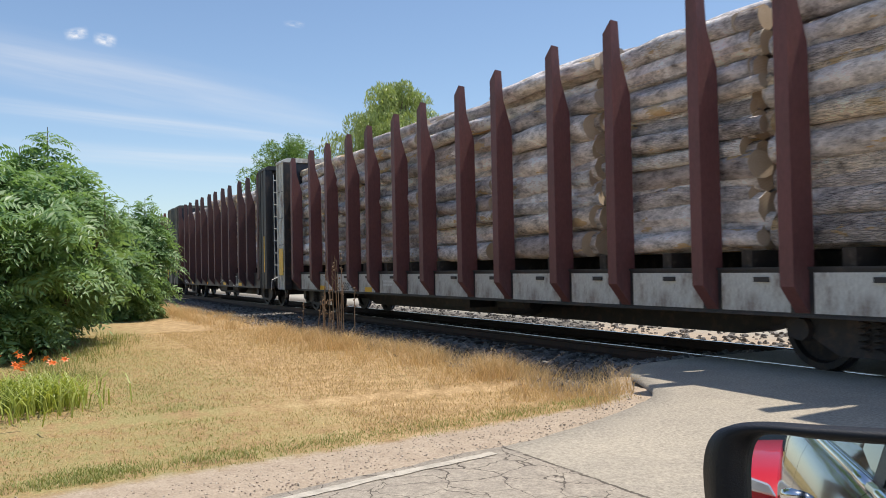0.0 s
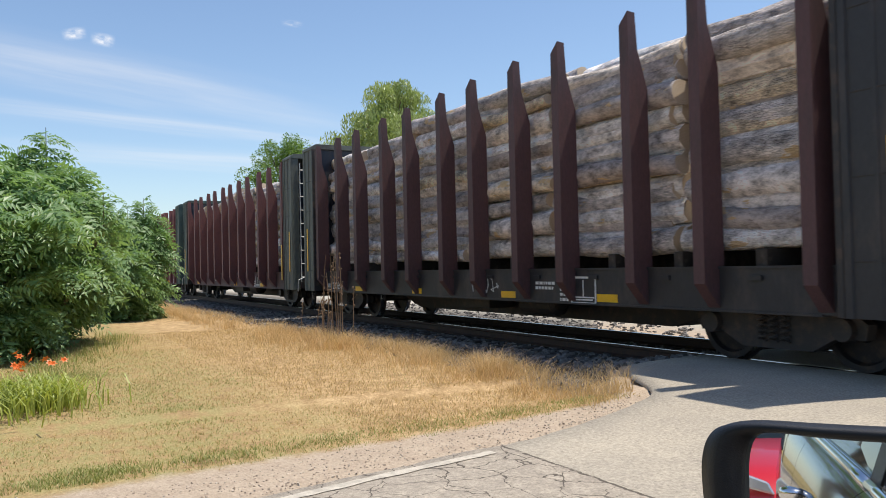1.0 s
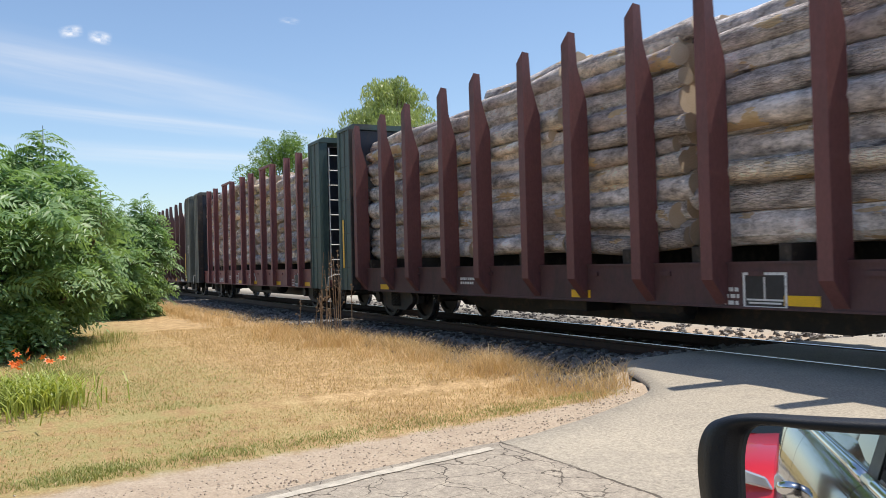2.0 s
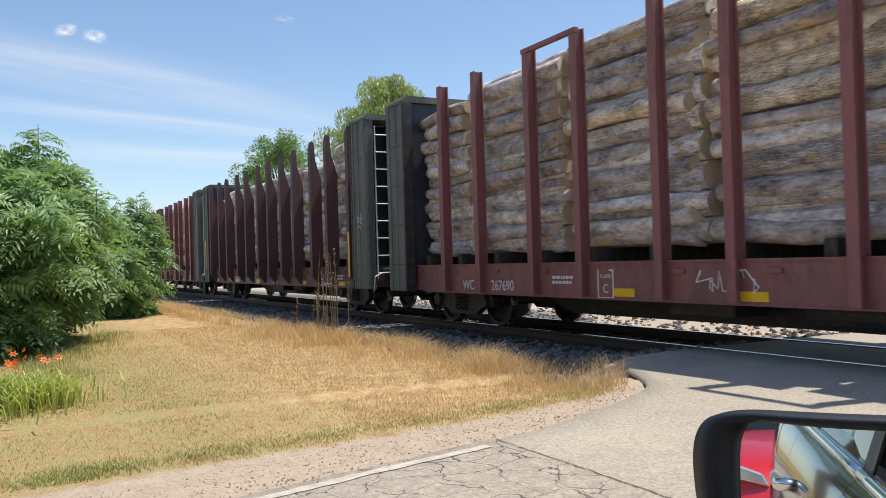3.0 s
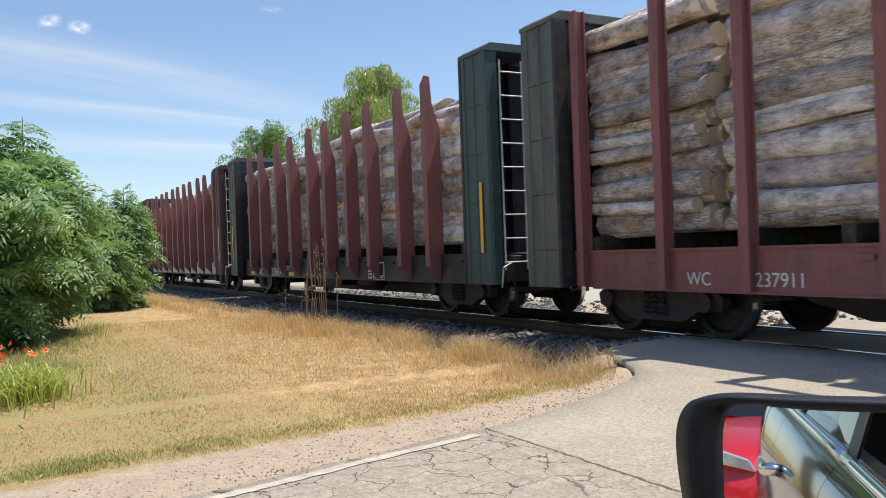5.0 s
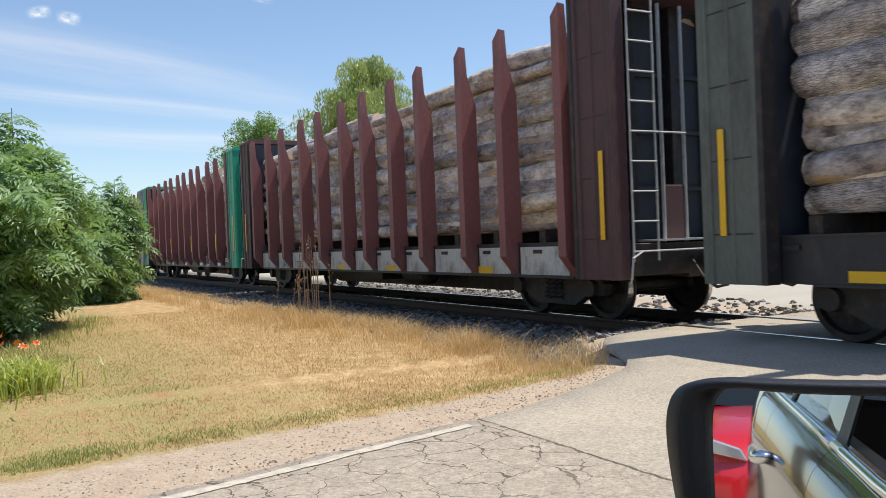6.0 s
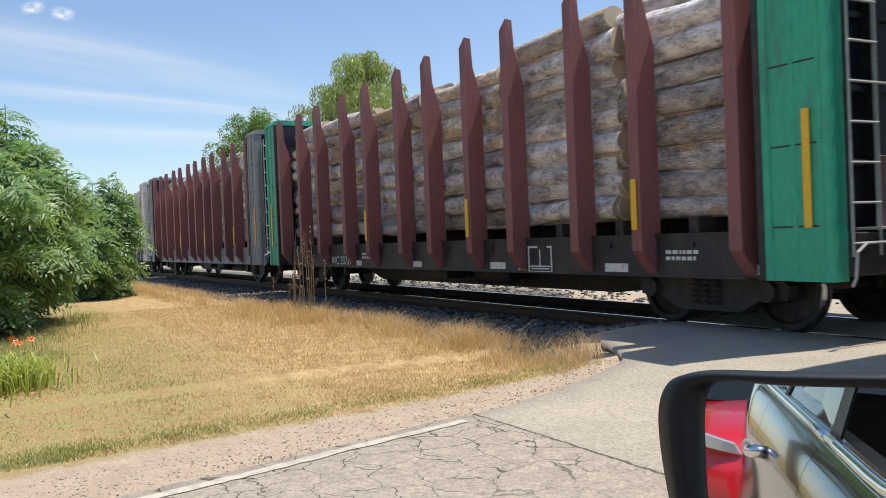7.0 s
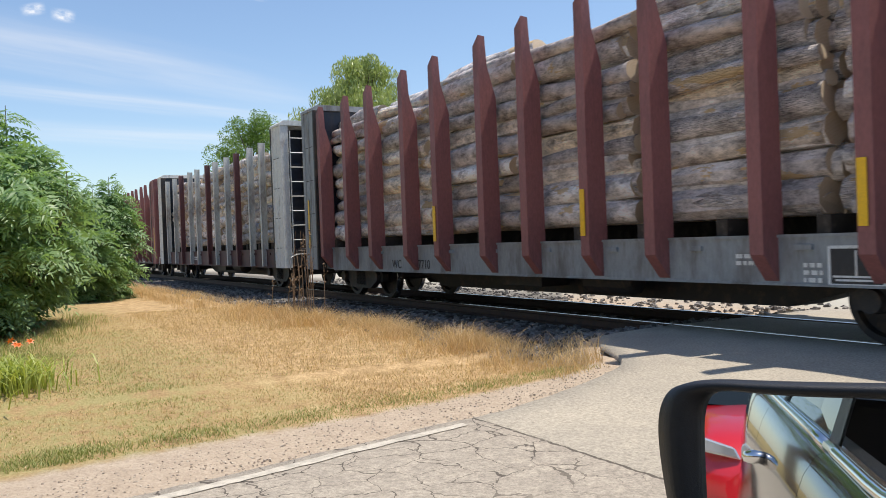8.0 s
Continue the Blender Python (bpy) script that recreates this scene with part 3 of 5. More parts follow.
def inner_stack(piles, seed, top):
    """The logs deeper in the load, joined."""
    rng = random.Random(seed)
    bm = bmesh.new()
    for x, long in piles:
        for y in (-0.98, -0.78, -0.45, -0.1, 0.25, 0.6, 0.95):
            z = DECK + 0.24
            while z < top - 0.5:
                r = rng.uniform(0.14, 0.2)
                ln = long * rng.uniform(0.42, 0.48)
                ph = rng.uniform(0, 1)
                a = [bm.verts.new((x - ln, y + r * math.cos(ph + k * 0.7854), z + r + r * math.sin(ph + k * 0.7854))) for k in range(8)]
                c = [bm.verts.new((x + ln, y + r * math.cos(ph + k * 0.7854), z + r + r * math.sin(ph + k * 0.7854))) for k in range(8)]
                for k in range(8):
                    bm.faces.new((a[k], c[k], c[(k + 1) % 8], a[(k + 1) % 8]))
                bm.faces.new(a).material_index = 1
                bm.faces.new(c[::-1]).material_index = 1
                z += 2 * r * 0.97
    bmesh.ops.recalc_face_normals(bm, faces=bm.faces)
    me = bpy.data.meshes.new("load_core")
    bm.to_mesh(me)
    bm.free()
    me.materials.append(M["bark"])
    me.materials.append(M["cut"])
    return me


def pick_log(rng, thick):
    return LOGS[min(17, max(0, int(rng.gauss(thick, 3.6)))) + rng.choice((0, 18))]


def add_log(car, me, x, y, z, scale, rng, tilt=1.2):
    ob = new("log", me)
    ob.parent = car
    ob.matrix_basis = pose(x, y, z, rng.uniform(0, 360), rng.uniform(-tilt, tilt), rng.uniform(-0.7, 0.7) + (180 if rng.random() < 0.5 else 0)) @ Matrix.Diagonal((scale, 1, 1, 1))
    return ob


def bundles(length, stakes):
    """Centre and length of each bundle of logs: they meet between two stakes that stand close together."""
    cuts = [0.86] + [(a + b) / 2 for a, b in zip(stakes, stakes[1:]) if b - a < 1.39] + [length - 0.86]
    cuts = [c for c, d in zip(cuts, cuts[1:]) if d - c > 1.0] + cuts[-1:]
    return [(length / 2 - (a + b) / 2, b - a) for a, b in zip(cuts, cuts[1:])]


def load_logs(car, length, seed, top, thick, stakes):
    rng = random.Random(seed)
    piles = bundles(length, stakes)
    key = (length, tuple(stakes), seed % 3, top)
    if key not in INNER:
        INNER[key] = inner_stack(piles, seed % 3, top)
    st = new("load_core", INNER[key])
    st.parent = car
    tagged(st, "grey-brown logs stacked deep in the load", kind="stuff")
    for x, long in piles:
        bt = top + rng.uniform(-0.14, 0.14)
        for side in (-1, 1):
            z = DECK + 0.24
            while z < bt - 0.12:
                me = pick_log(rng, thick)
                r = me["radius"]
                if z + 2 * r > bt + 0.12:
                    break
                sc = long / 2.4 * rng.uniform(0.82, 0.97)
                add_log(car, me, x + rng.uniform(-0.15, 0.15), side * (1.285 - r - rng.choice((0.0, 0.03, 0.06, 0.10, 0.15, 0.21))), z + r, sc, rng, 2.0)
                z += 2 * r * rng.uniform(0.99, 1.09)
        # rounded crown of the pile
        y = -1.14
        while y < 1.1:
            me = pick_log(rng, thick)
            r = me["radius"]
            crown = bt - 0.16 + 0.20 * math.cos(y * 1.2) + rng.uniform(-0.10, 0.10)
            add_log(car, me, x + rng.uniform(-0.14, 0.14), y + r, crown, long / 2.4 * rng.uniform(0.88, 1.0), rng, 2.2)
            y += 2 * r * 1.02


def stake_wide():
    """Box-section stake, outer face at -y: tapering inwards over the load, cut on the slant, open at the top; its foot draws in to the sill."""
    bm = bmesh.new()
    w, t = 0.088, 0.014
    levels = [(0.65, 0.225, 0.30), (0.93, 0.0, 0.31), (1.2, 0.0, 0.31), (3.45, 0.0, 0.30), (3.95, 0.0, 0.15), (4.44, 0.0, 0.12)]
    outer, inner = [], []
    for i, (z, f, d) in enumerate(levels):
        last = i == len(levels) - 1
        rows = []
        for k in (0, t):
            ring = []
            for x, y in ((-w + k, f + k), (w - k, f + k), (w - k, d - k), (-w + k, d - k)):
                drop = (0.15 if x < 0 else 0.0) + (0.015 if y > f + 0.05 else 0.0) if last else 0.0
                ring.append(bm.verts.new((x, y, z - drop)))
            rows.append(ring)
        outer.append(rows[0])
        inner.append(rows[1])
    for s, e in zip(outer, outer[1:]):
        for k in range(4):
            bm.faces.new((s[k], s[(k + 1) % 4], e[(k + 1) % 4], e[k]))
    for s, e in zip(inner[-2:], inner[-1:]):
        for k in range(4):
            bm.faces.new((s[(k + 1) % 4], s[k], e[k], e[(k + 1) % 4]))
    for k in range(4):
        bm.faces.new((outer[-1][k], outer[-1][(k + 1) % 4], inner[-1][(k + 1) % 4], inner[-1][k]))
    bm.faces.new(outer[0][::-1])
    bm.faces.new(inner[-2])
    bmesh.ops.delete(bm, geom=[v for v in bm.verts if not v.link_faces], context="VERTS")
    bmesh.ops.recalc_face_normals(bm, faces=bm.faces)
    return bm


def stake_thin(h=4.45, w=0.070):
    """Slim I-section stake: outer flange, web and inner flange."""
    bm = bmesh.new()
    y0, y1, y2, y3 = 0.10, 0.122, 0.258, 0.28
    v, g = w * 0.85, 0.014
    prism(bm, [(-w, y0), (w, y0), (w, y1), (g, y1), (g, y2), (v, y2), (v, y3), (-v, y3), (-v, y2), (-g, y2), (-g, y1), (-w, y1)], "z", 0.64, h)
    return bm


MESHES = {}


def shared(key, make, materials):
    if key not in MESHES:
        bm = make()
        bm.normal_update()
        me = bpy.data.meshes.new(key[0])
        bm.to_mesh(me)
        bm.free()
        for mt in materials:
            me.materials.append(mt)
        MESHES[key] = me
    return MESHES[key]


def put(name, me, parent, m, label=""):
    ob = new(name, me)
    ob.parent = parent
    ob.matrix_basis = m
    if label:
        ob["label"] = label
    return ob


def one_box(*args):
    bm = bmesh.new()
    box(bm, *args)
    bmesh.ops.bevel(bm, geom=bm.edges[:], offset=min(0.008, 0.3 * min(abs(args[1] - args[0]), abs(args[3] - args[2]), abs(args[5] - args[4]))), segments=1, affect="EDGES")
    return bm


def cap_mesh(top):
    bm = bmesh.new()
    prism(bm, [(-SIDE - 0.03, top), (SIDE + 0.03, top), (SIDE + 0.03, top + 0.06), (SIDE * 0.95, top + 0.13), (-SIDE * 0.95, top + 0.13), (-SIDE - 0.03, top + 0.06)], "x", -0.86, 0.02)
    return bm


def side_panel():
    """Boxed side column: raised rims and centre bead, welded bands across; outer side at -y."""
    bm = bmesh.new()
    prism(bm, [(-0.78, -0.022), (-0.70, -0.022), (-0.69, 0), (-0.45, 0), (-0.44, -0.014), (-0.40, -0.014), (-0.39, 0), (-0.15, 0), (-0.14, -0.022), (-0.09, -0.022), (-0.09, 0.05), (-0.78, 0.05)], "z", 0.62, 4.40)
    return bm


def bulkhead(car, s, paint, length):
    """End wall of the load: ribbed end plate set back between boxed side columns, capped, with a ladder at the corner."""
    top = 4.40
    m = pose(s * length / 2, 0, 0, 0, 0, 0 if s > 0 else 180)
    end = put("bulkhead", shared(("end_plate",), lambda: one_box(-0.80, -0.74, -SIDE + 0.06, SIDE - 0.06, 1.0, 4.39), [M["interior"]]), car, m, "dark ribbed end wall between painted columns")
    for q in (-1, 1):
        flip = Matrix.Diagonal((1, -q, 1, 1))
        put("side_panel", shared(("side_panel", paint), side_panel, [M[paint]]), end, pose(0, q * SIDE, 0) @ flip)
        put("corner_post", shared(("corner_post", paint), lambda: one_box(-0.09, 0.0, -0.025, 0.20, 0.62, top), [M[paint]]), end, pose(0, q * SIDE, 0) @ flip)
        put("inner_post", shared(("inner_post",), lambda: one_box(-0.86, -0.785, -0.035, 0.18, 0.62, top), [M["steel"]]), end, pose(0, q * SIDE, 0) @ flip)
        for z in (1.15, 1.95, 2.75, 3.55):
            put("weld_band", shared(("weld_band",), lambda: one_box(-0.69, -0.15, -0.007, 0.0, 0, 0.016), [M["steel"]]), end, pose(0, q * SIDE, z) @ flip)
    put("cap", shared(("cap", paint), lambda: cap_mesh(top), [M[paint]]), end, pose(0, 0, 0))
    for y in (-0.75, 0.0, 0.75):
        put("rib", shared(("rib",), lambda: one_box(-0.75, -0.58, -0.05, 0.05, 1.0, 4.39), [M["steel"]]), end, pose(0, y, 0))
    for z in (1.8, 2.6, 3.4):
        put("crossbar", shared(("crossbar",), lambda: one_box(-0.75, -0.67, -SIDE + 0.07, SIDE - 0.07, 0, 0.07), [M["interior"]]), end, pose(0, 0, z))
    w = 0.42
    for y in (-SIDE + 0.23, -SIDE + 0.23 + w):
        put("ladder_rail", shared(("ladder_rail",), ladder_rail, [M["rung"]]), end, pose(0, y, 0))
    for k in range(9):
        put("rung", shared(("rung",), lambda: rung(w), [M["rung"]]), end, pose(0, -SIDE + 0.23, 0.98 + 0.385 * k))
    put("grab_iron", shared(("grab_iron",), lambda: rung(0.95), [M["rung"]]), end, pose(0, -SIDE + 0.23, 0.98 + 0.385 * 4))
    for y in (-0.62, -0.22):
        put("pole", shared(("pole",), pole, [M["rung"]]), end, pose(-0.2, y, 0))
    put("gusset", shared(("gusset",), lambda: one_box(-0.22, -0.19, -0.60, -0.24, 1.10, 1.85), [M["darkrust"]]), end, pose(0, 0, 0))
    return end


def pole():
    bm = bmesh.new()
    tube(bm, [(0.0, 0, 1.05), (0.0, 0, 4.28)], 0.026, 8)
    return bm


def ladder_rail():
    bm = bmesh.new()
    tube(bm, [(0.03, 0, 0.85), (0.03, 0, 4.26)], 0.016, 6)
    return bm


def rung(w):
    bm = bmesh.new()
    tube(bm, [(0.03, -0.01, 0), (0.05, 0.01, 0), (0.05, w - 0.01, 0), (0.03, w + 0.01, 0)], 0.013, 6)
    return bm


def side_frame():
    """Cast truck side frame: arched bar with window for the springs."""
    bm = bmesh.new()
    outline = [(-1.15, 0.52), (-1.0, 0.62), (-0.62, 0.66), (-0.3, 0.74), (0.3, 0.74), (0.62, 0.66), (1.0, 0.62), (1.15, 0.52), (1.12, 0.36), (0.78, 0.36), (0.48, 0.20), (-0.48, 0.20), (-0.78, 0.36), (-1.12, 0.36)]
    prism(bm, outline, "y", -0.07, 0.07)
    for x in (-0.9, 0.9):
        lathe(bm, [(0.06, -0.15), (0.12, -0.15), (0.13, -0.02), (0.13, 0.02)], 14, "y", (x, 0, 0.457))
    for x in (-0.16, 0.0, 0.16):
        pts = [(x + 0.055 * math.cos(a), -0.10 + 0.03 * math.sin(a), 0.28 + 0.011 * k) for k, a in enumerate([j * 1.05 for j in range(30)])]
        tube(bm, pts, 0.014, 5)
    return bm


def wheelset_mesh():
    bm = bmesh.new()
    R = 0.457
    for s in (-1, 1):
        y = s * 0.755
        prof = [(0.09, -0.09), (0.13, -0.09), (0.15, -0.03), (0.36, -0.005), (0.385, -0.062), (R - 0.004, -0.062), (R, -0.05), (R + 0.004, 0.035), (R + 0.028, 0.045), (R + 0.026, 0.072), (0.385, 0.075), (0.36, 0.02), (0.15, 0.03), (0.10, 0.09)]
        lathe(bm, [(r, -s * d) for r, d in prof], 36, "y", (0, y, 0), [0, 0, 0, 0, 0, 1, 1, 0, 0, 0, 0, 0, 0])
    tube(bm, [(0, -1.0, 0), (0, 1.0, 0)], 0.085, 12)
    for k in range(3):
        a = k * math.tau / 3
        tube(bm, [(0.05 * math.cos(a), -1.0, 0.05 * math.sin(a)), (0.05 * math.cos(a), -1.03, 0.05 * math.sin(a))], 0.02, 6)
    return bm


WHEELSETS = []


def truck(car, x):
    t = new("truck", shared(("bolster",), lambda: bolster_mesh(), [M["steel"]]))
    t.parent = car
    t.matrix_basis = pose(x, 0, 0)
    for s in (-1, 1):
        put("side_frame", shared(("side_frame",), side_frame, [M["steel"]]), t, pose(0, s * 1.0, 0, 0, 0, 0 if s < 0 else 180))
    for wx in (-0.9, 0.9):
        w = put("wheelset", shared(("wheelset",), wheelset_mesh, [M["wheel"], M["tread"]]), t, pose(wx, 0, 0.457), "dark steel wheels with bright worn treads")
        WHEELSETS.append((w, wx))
    return t


def bolster_mesh():
    bm = bmesh.new()
    prism(bm, [(-1.0, 0.36), (1.0, 0.36), (1.0, 0.52), (0.35, 0.66), (-0.35, 0.66), (-1.0, 0.52)], "x", -0.17, 0.17)
    for s in (-1, 1):
        box(bm, s * 0.55 - 0.04, s * 0.55 + 0.04, -0.9, 0.9, 0.38, 0.46)
    return bm


def sill_mesh(length):
    """One side sill: a deep plate with top and bottom flange, pockets and the fish-belly's end tapers; outer side at -y."""
    bm = bmesh.new()
    h = length / 2 - 0.02
    prism(bm, [(-h, 0.66), (-h + 1.2, 0.62), (h - 1.2, 0.62), (h, 0.66), (h, DECK + 0.05), (-h, DECK + 0.05)], "y", -SILL, -SILL + 0.03)
    box(bm, -h, h, -SILL - 0.02, -SILL + 0.12, DECK + 0.02, DECK + 0.05)
    box(bm, -h + 1.2, h - 1.2, -SILL - 0.02, -SILL + 0.12, 0.605, 0.63)
    x = -h + 0.95
    while x < h - 0.6:
        box(bm, x - 0.10, x + 0.10, -SILL - 0.03, -SILL, DECK - 0.11, DECK - 0.055)
        x += 1.45
    return bm


def centre_sill(h):
    bm = bmesh.new()
    prism(bm, [(-h + 0.1, 0.60), (-h + 3.3, 0.60), (-h + 4.6, 0.27), (h - 4.6, 0.27), (h - 3.3, 0.60), (h - 0.1, 0.60), (h - 0.1, DECK - 0.09), (-h + 0.1, DECK - 0.09)], "y", -0.30, 0.30)
    return bm


def brake_tank():
    bm = bmesh.new()
    tube(bm, [(1.15, -0.8, 0.55), (1.2, -0.8, 0.55), (2.1, -0.8, 0.55), (2.15, -0.8, 0.55)], [0.12, 0.2, 0.2, 0.12], 14)
    return bm


def deck_parts(car, length):
    h = length / 2
    put("deck", shared(("deck", length), lambda: one_box(-h + 0.05, h - 0.05, -SILL + 0.035, SILL - 0.035, DECK - 0.09, DECK), [M["steel"]]), car, pose(0, 0, 0))
    put("centre_sill", shared(("centre_sill", length), lambda: centre_sill(h), [M["steel"]]), car, pose(0, 0, 0))
    x = -h + 1.2
    while x < h - 1:
        put("load_bearer", shared(("load_bearer",), lambda: one_box(-0.08, 0.08, -SILL + 0.06, SILL - 0.06, DECK, DECK + 0.24), [M["tie"]]), car, pose(x, 0, 0))
        x += 1.3
    for s in (-1, 1):
        put("end_sill", shared(("end_sill",), lambda: one_box(-0.12, 0.12, -SILL + 0.035, SILL - 0.035, 0.66, DECK - 0.09), [M["steel"]]), car, pose(s * (h - 0.14), 0, 0))
    put("brake_valve", shared(("brake_valve",), lambda: one_box(-0.9, 0.2, -1.0, -0.45, 0.42, 0.85), [M["steel"]]), car, pose(0, 0, 0))
    put("brake_tank", shared(("brake_tank",), brake_tank, [M["steel"]]), car, pose(0, 0, 0))


def coupler_mesh():
    bm = bmesh.new()
    box(bm, -0.3, 0.42, -0.09, 0.09, 0.72, 0.92)
    prism(bm, [(0.35, -0.17), (0.55, -0.19), (0.62, 0.0), (0.50, 0.14), (0.36, 0.16)], "z", 0.68, 0.98)
    tube(bm, [(0.0, -0.35, 0.85), (0.2, -0.36, 0.62), (0.42, -0.34, 0.48), (0.6, -0.33, 0.52)], 0.022, 6)
    return bm


def uncoupling_lever():
    bm = bmesh.new()
    tube(bm, [(0.10, -0.2, 0.98), (0.12, -1.3, 0.98), (0.16, -1.5, 0.90), (0.15, -1.52, 0.66), (0.10, -1.5, 0.58)], 0.014, 6)
    return bm


def brake_wheel():
    bm = bmesh.new()
    ring = [(0.02, 0.28 * math.cos(k * math.tau / 20), 0.28 * math.sin(k * math.tau / 20)) for k in range(21)]
    tube(bm, ring, 0.016, 6)
    for k in range(5):
        a = k * math.tau / 5
        tube(bm, [(0.02, 0, 0), (0.02, 0.28 * math.cos(a), 0.28 * math.sin(a))], 0.012, 5)
    box(bm, -0.14, 0.0, -0.14, 0.14, -0.22, 0.16)
    return bm


def end_platform():
    """Grated step across the end: slats on two bearers with a lip, all welded into one."""
    bm = bmesh.new()
    box(bm, -0.70, 0.06, -1.0, 1.0, DECK + 0.02, DECK + 0.045)
    return bm


def letters(text, size, parent, x, z, material, y=-SILL - 0.006, name="lettering"):
    cu = bpy.data.curves.new(name, "FONT")
    cu.body, cu.size, cu.extrude, cu.align_x = text, size, 0.0015, "CENTER"
    tmp = new(name, cu)
    me = bpy.data.meshes.new_from_object(tmp)
    bpy.data.objects.remove(tmp)
    bpy.data.curves.remove(cu)
    me.materials.append(material)
    ob = new(name, me)
    ob.parent = parent
    ob.matrix_basis = pose(x, y, z, 90, 0, 0)
    return ob


def plate(w, h):
    bm = bmesh.new()
    box(bm, -w / 2, w / 2, -0.004, 0, -h / 2, h / 2)
    return bm


def stencil_frame():
    """White outlined data box with two dark fields and a line of unreadable text bars below."""
    bm = bmesh.new()
    for a in ((-0.3, -0.27, -0.2, 0.2), (0.27, 0.3, -0.2, 0.2), (-0.3, 0.3, 0.17, 0.2), (-0.3, 0.3, -0.2, -0.17), (-0.25, 0.25, -0.11, -0.09), (-0.01, 0.01, -0.09, 0.15), (-0.22, 0.22, -0.145, -0.125)):
        box(bm, a[0], a[1], -0.004, 0, a[2], a[3])
    return bm


def plate_frame():
    bm = bmesh.new()
    for a in ((-0.17, -0.15, -0.2, 0.2), (0.15, 0.17, -0.2, 0.2), (-0.15, 0.15, 0.18, 0.2), (-0.15, 0.15, -0.2, -0.18)):
        box(bm, a[0], a[1], -0.004, 0, a[2], a[3])
    return bm


def text_bars(rows, w):
    bm = bmesh.new()
    rng = random.Random(rows)
    for r in range(rows):
        x = -w / 2
        while x < w / 2:
            k = rng.uniform(0.03, 0.09)
            box(bm, x, x + k, -0.003, 0, -r * 0.075 - 0.045, -r * 0.075)
            x += k + 0.025
    return bm


def log_car(label, front, length=CAR_LENGTH, style="wide", stake="rust", sill="black", head="olive", tail="olive", seed=1, top=4.05, thick=5.5, marks=(), strips=(), number=(), panels=None, head_strip=True, tail_strip=True, frames=(0.278,), graffiti=False, hoops=(3, 4, 7, 8), mark_paint="yellow", bars=(11.6,), scribble=False, plates=()):
    car = new("log_car")
    tagged(car, label, "railway car", "cars of the log train")
    h = length / 2
    for s in (-1, 1):
        put("side_sill", shared(("side_sill", length, sill), lambda: sill_mesh(length), [M[sill]]), car, pose(0, 0, 0, 0, 0, 0 if s < 0 else 180))
    deck_parts(car, length)
    for s, paint, strip in ((1, head, head_strip), (-1, tail, tail_strip)):
        bulkhead(car, s, paint, length)
        put("coupler", shared(("coupler",), coupler_mesh, [M["steel"]]), car, pose(s * h, 0, 0, 0, 0, 0 if s > 0 else 180))
        put("uncoupling_lever", shared(("uncoupling_lever",), uncoupling_lever, [M["rung"]]), car, pose(s * h, 0, 0, 0, 0, 0 if s > 0 else 180))
        put("end_platform", shared(("end_platform",), end_platform, [M["rung"]]), car, pose(s * h, 0, 0, 0, 0, 0 if s > 0 else 180))
        if strip:
            put("reflective_strip", shared(("strip", 1.05), lambda: plate(0.085, 1.15), [M["yellow"]]), car, pose(s * (h - (0.26 if s > 0 else 0.30)), -SIDE - 0.024, 1.72), "yellow reflective strip")
        truck(car, s * (h - 2.1))
    put("brake_wheel", shared(("brake_wheel",), brake_wheel, [M["wheel"]]), car, pose(-h + 0.02, 0.55, 2.2, 0, 0, 180), "dark hand brake wheel")
    base = LONG_STAKES if length > 19 else STAKES if style == "wide" else THIN_STAKES
    if style == "wide" and length < CAR_LENGTH:
        base = [o - 0.40 for o in base]
    base = [o for o in base if o < length - 0.88]
    for k, o in enumerate(base):
        for s in (-1, 1):
            tall = style == "thin" and k in hoops
            if style == "wide":
                me = shared(("stake", stake), stake_wide, [M[stake]])
            else:
                coat = stake if style == "thin" or k % 3 else "midrust"
                me = shared(("stake_thin", coat, style), (lambda: stake_thin()) if style == "thin" else (lambda: stake_thin(4.22, 0.055)), [M[coat]])
            put("stake", me, car, pose(h - o, s * SIDE, 0, 0, 0, 0) if s < 0 else pose(h - o, s * SIDE, 0) @ Matrix.Diagonal((1, -1, 1, 1)))
            if tall and k in hoops[::2]:
                w = base[k + 1] - o
                bmh = shared(("hoop", round(w, 2), stake), lambda: hoop_mesh(w), [M[stake]])
                put("hoop", bmh, car, pose(h - o - w / 2, s * (SIDE - 0.10), 4.38) @ Matrix.Diagonal((1, -s, 1, 1)))
            if s < 0 and k in strips:
                tall_strip = strips == (0,)
                put("reflective_strip", shared(("strip2", tall_strip), lambda: plate(0.10, 1.05 if tall_strip else 0.62), [M["yellow"]]), car, pose(h - o + (0.06 if tall_strip else -0.02), -SIDE - 0.013, 1.42 if tall_strip else 1.50), "yellow reflective strip")
    for o in marks:
        put("reflective_mark", shared(("mark", mark_paint), lambda: plate(0.45, 0.11), [M[mark_paint]]), car, pose(h - o, -SILL - 0.003, 0.71), "reflective mark on the sill")
    if panels:
        ps = [base[k] for k in range(len(base))]
        for a, b in zip(ps, ps[1:]):
            w = b - a - 0.30
            if w > 0.3:
                put("sill_panel", shared(("panel", round(w, 2), panels), lambda: plate(w, 0.42), [M[panels]]), car, pose(h - (a + b) / 2, -SILL - 0.002, 0.86), "flaking painted sill panel")
    ink = M["lettering"] if sill not in ("grey", "white") and not panels else M["black"]
    for text, size, o in number:
        letters(text, size, car, h - o, 0.77 - 0.36 * size, ink)
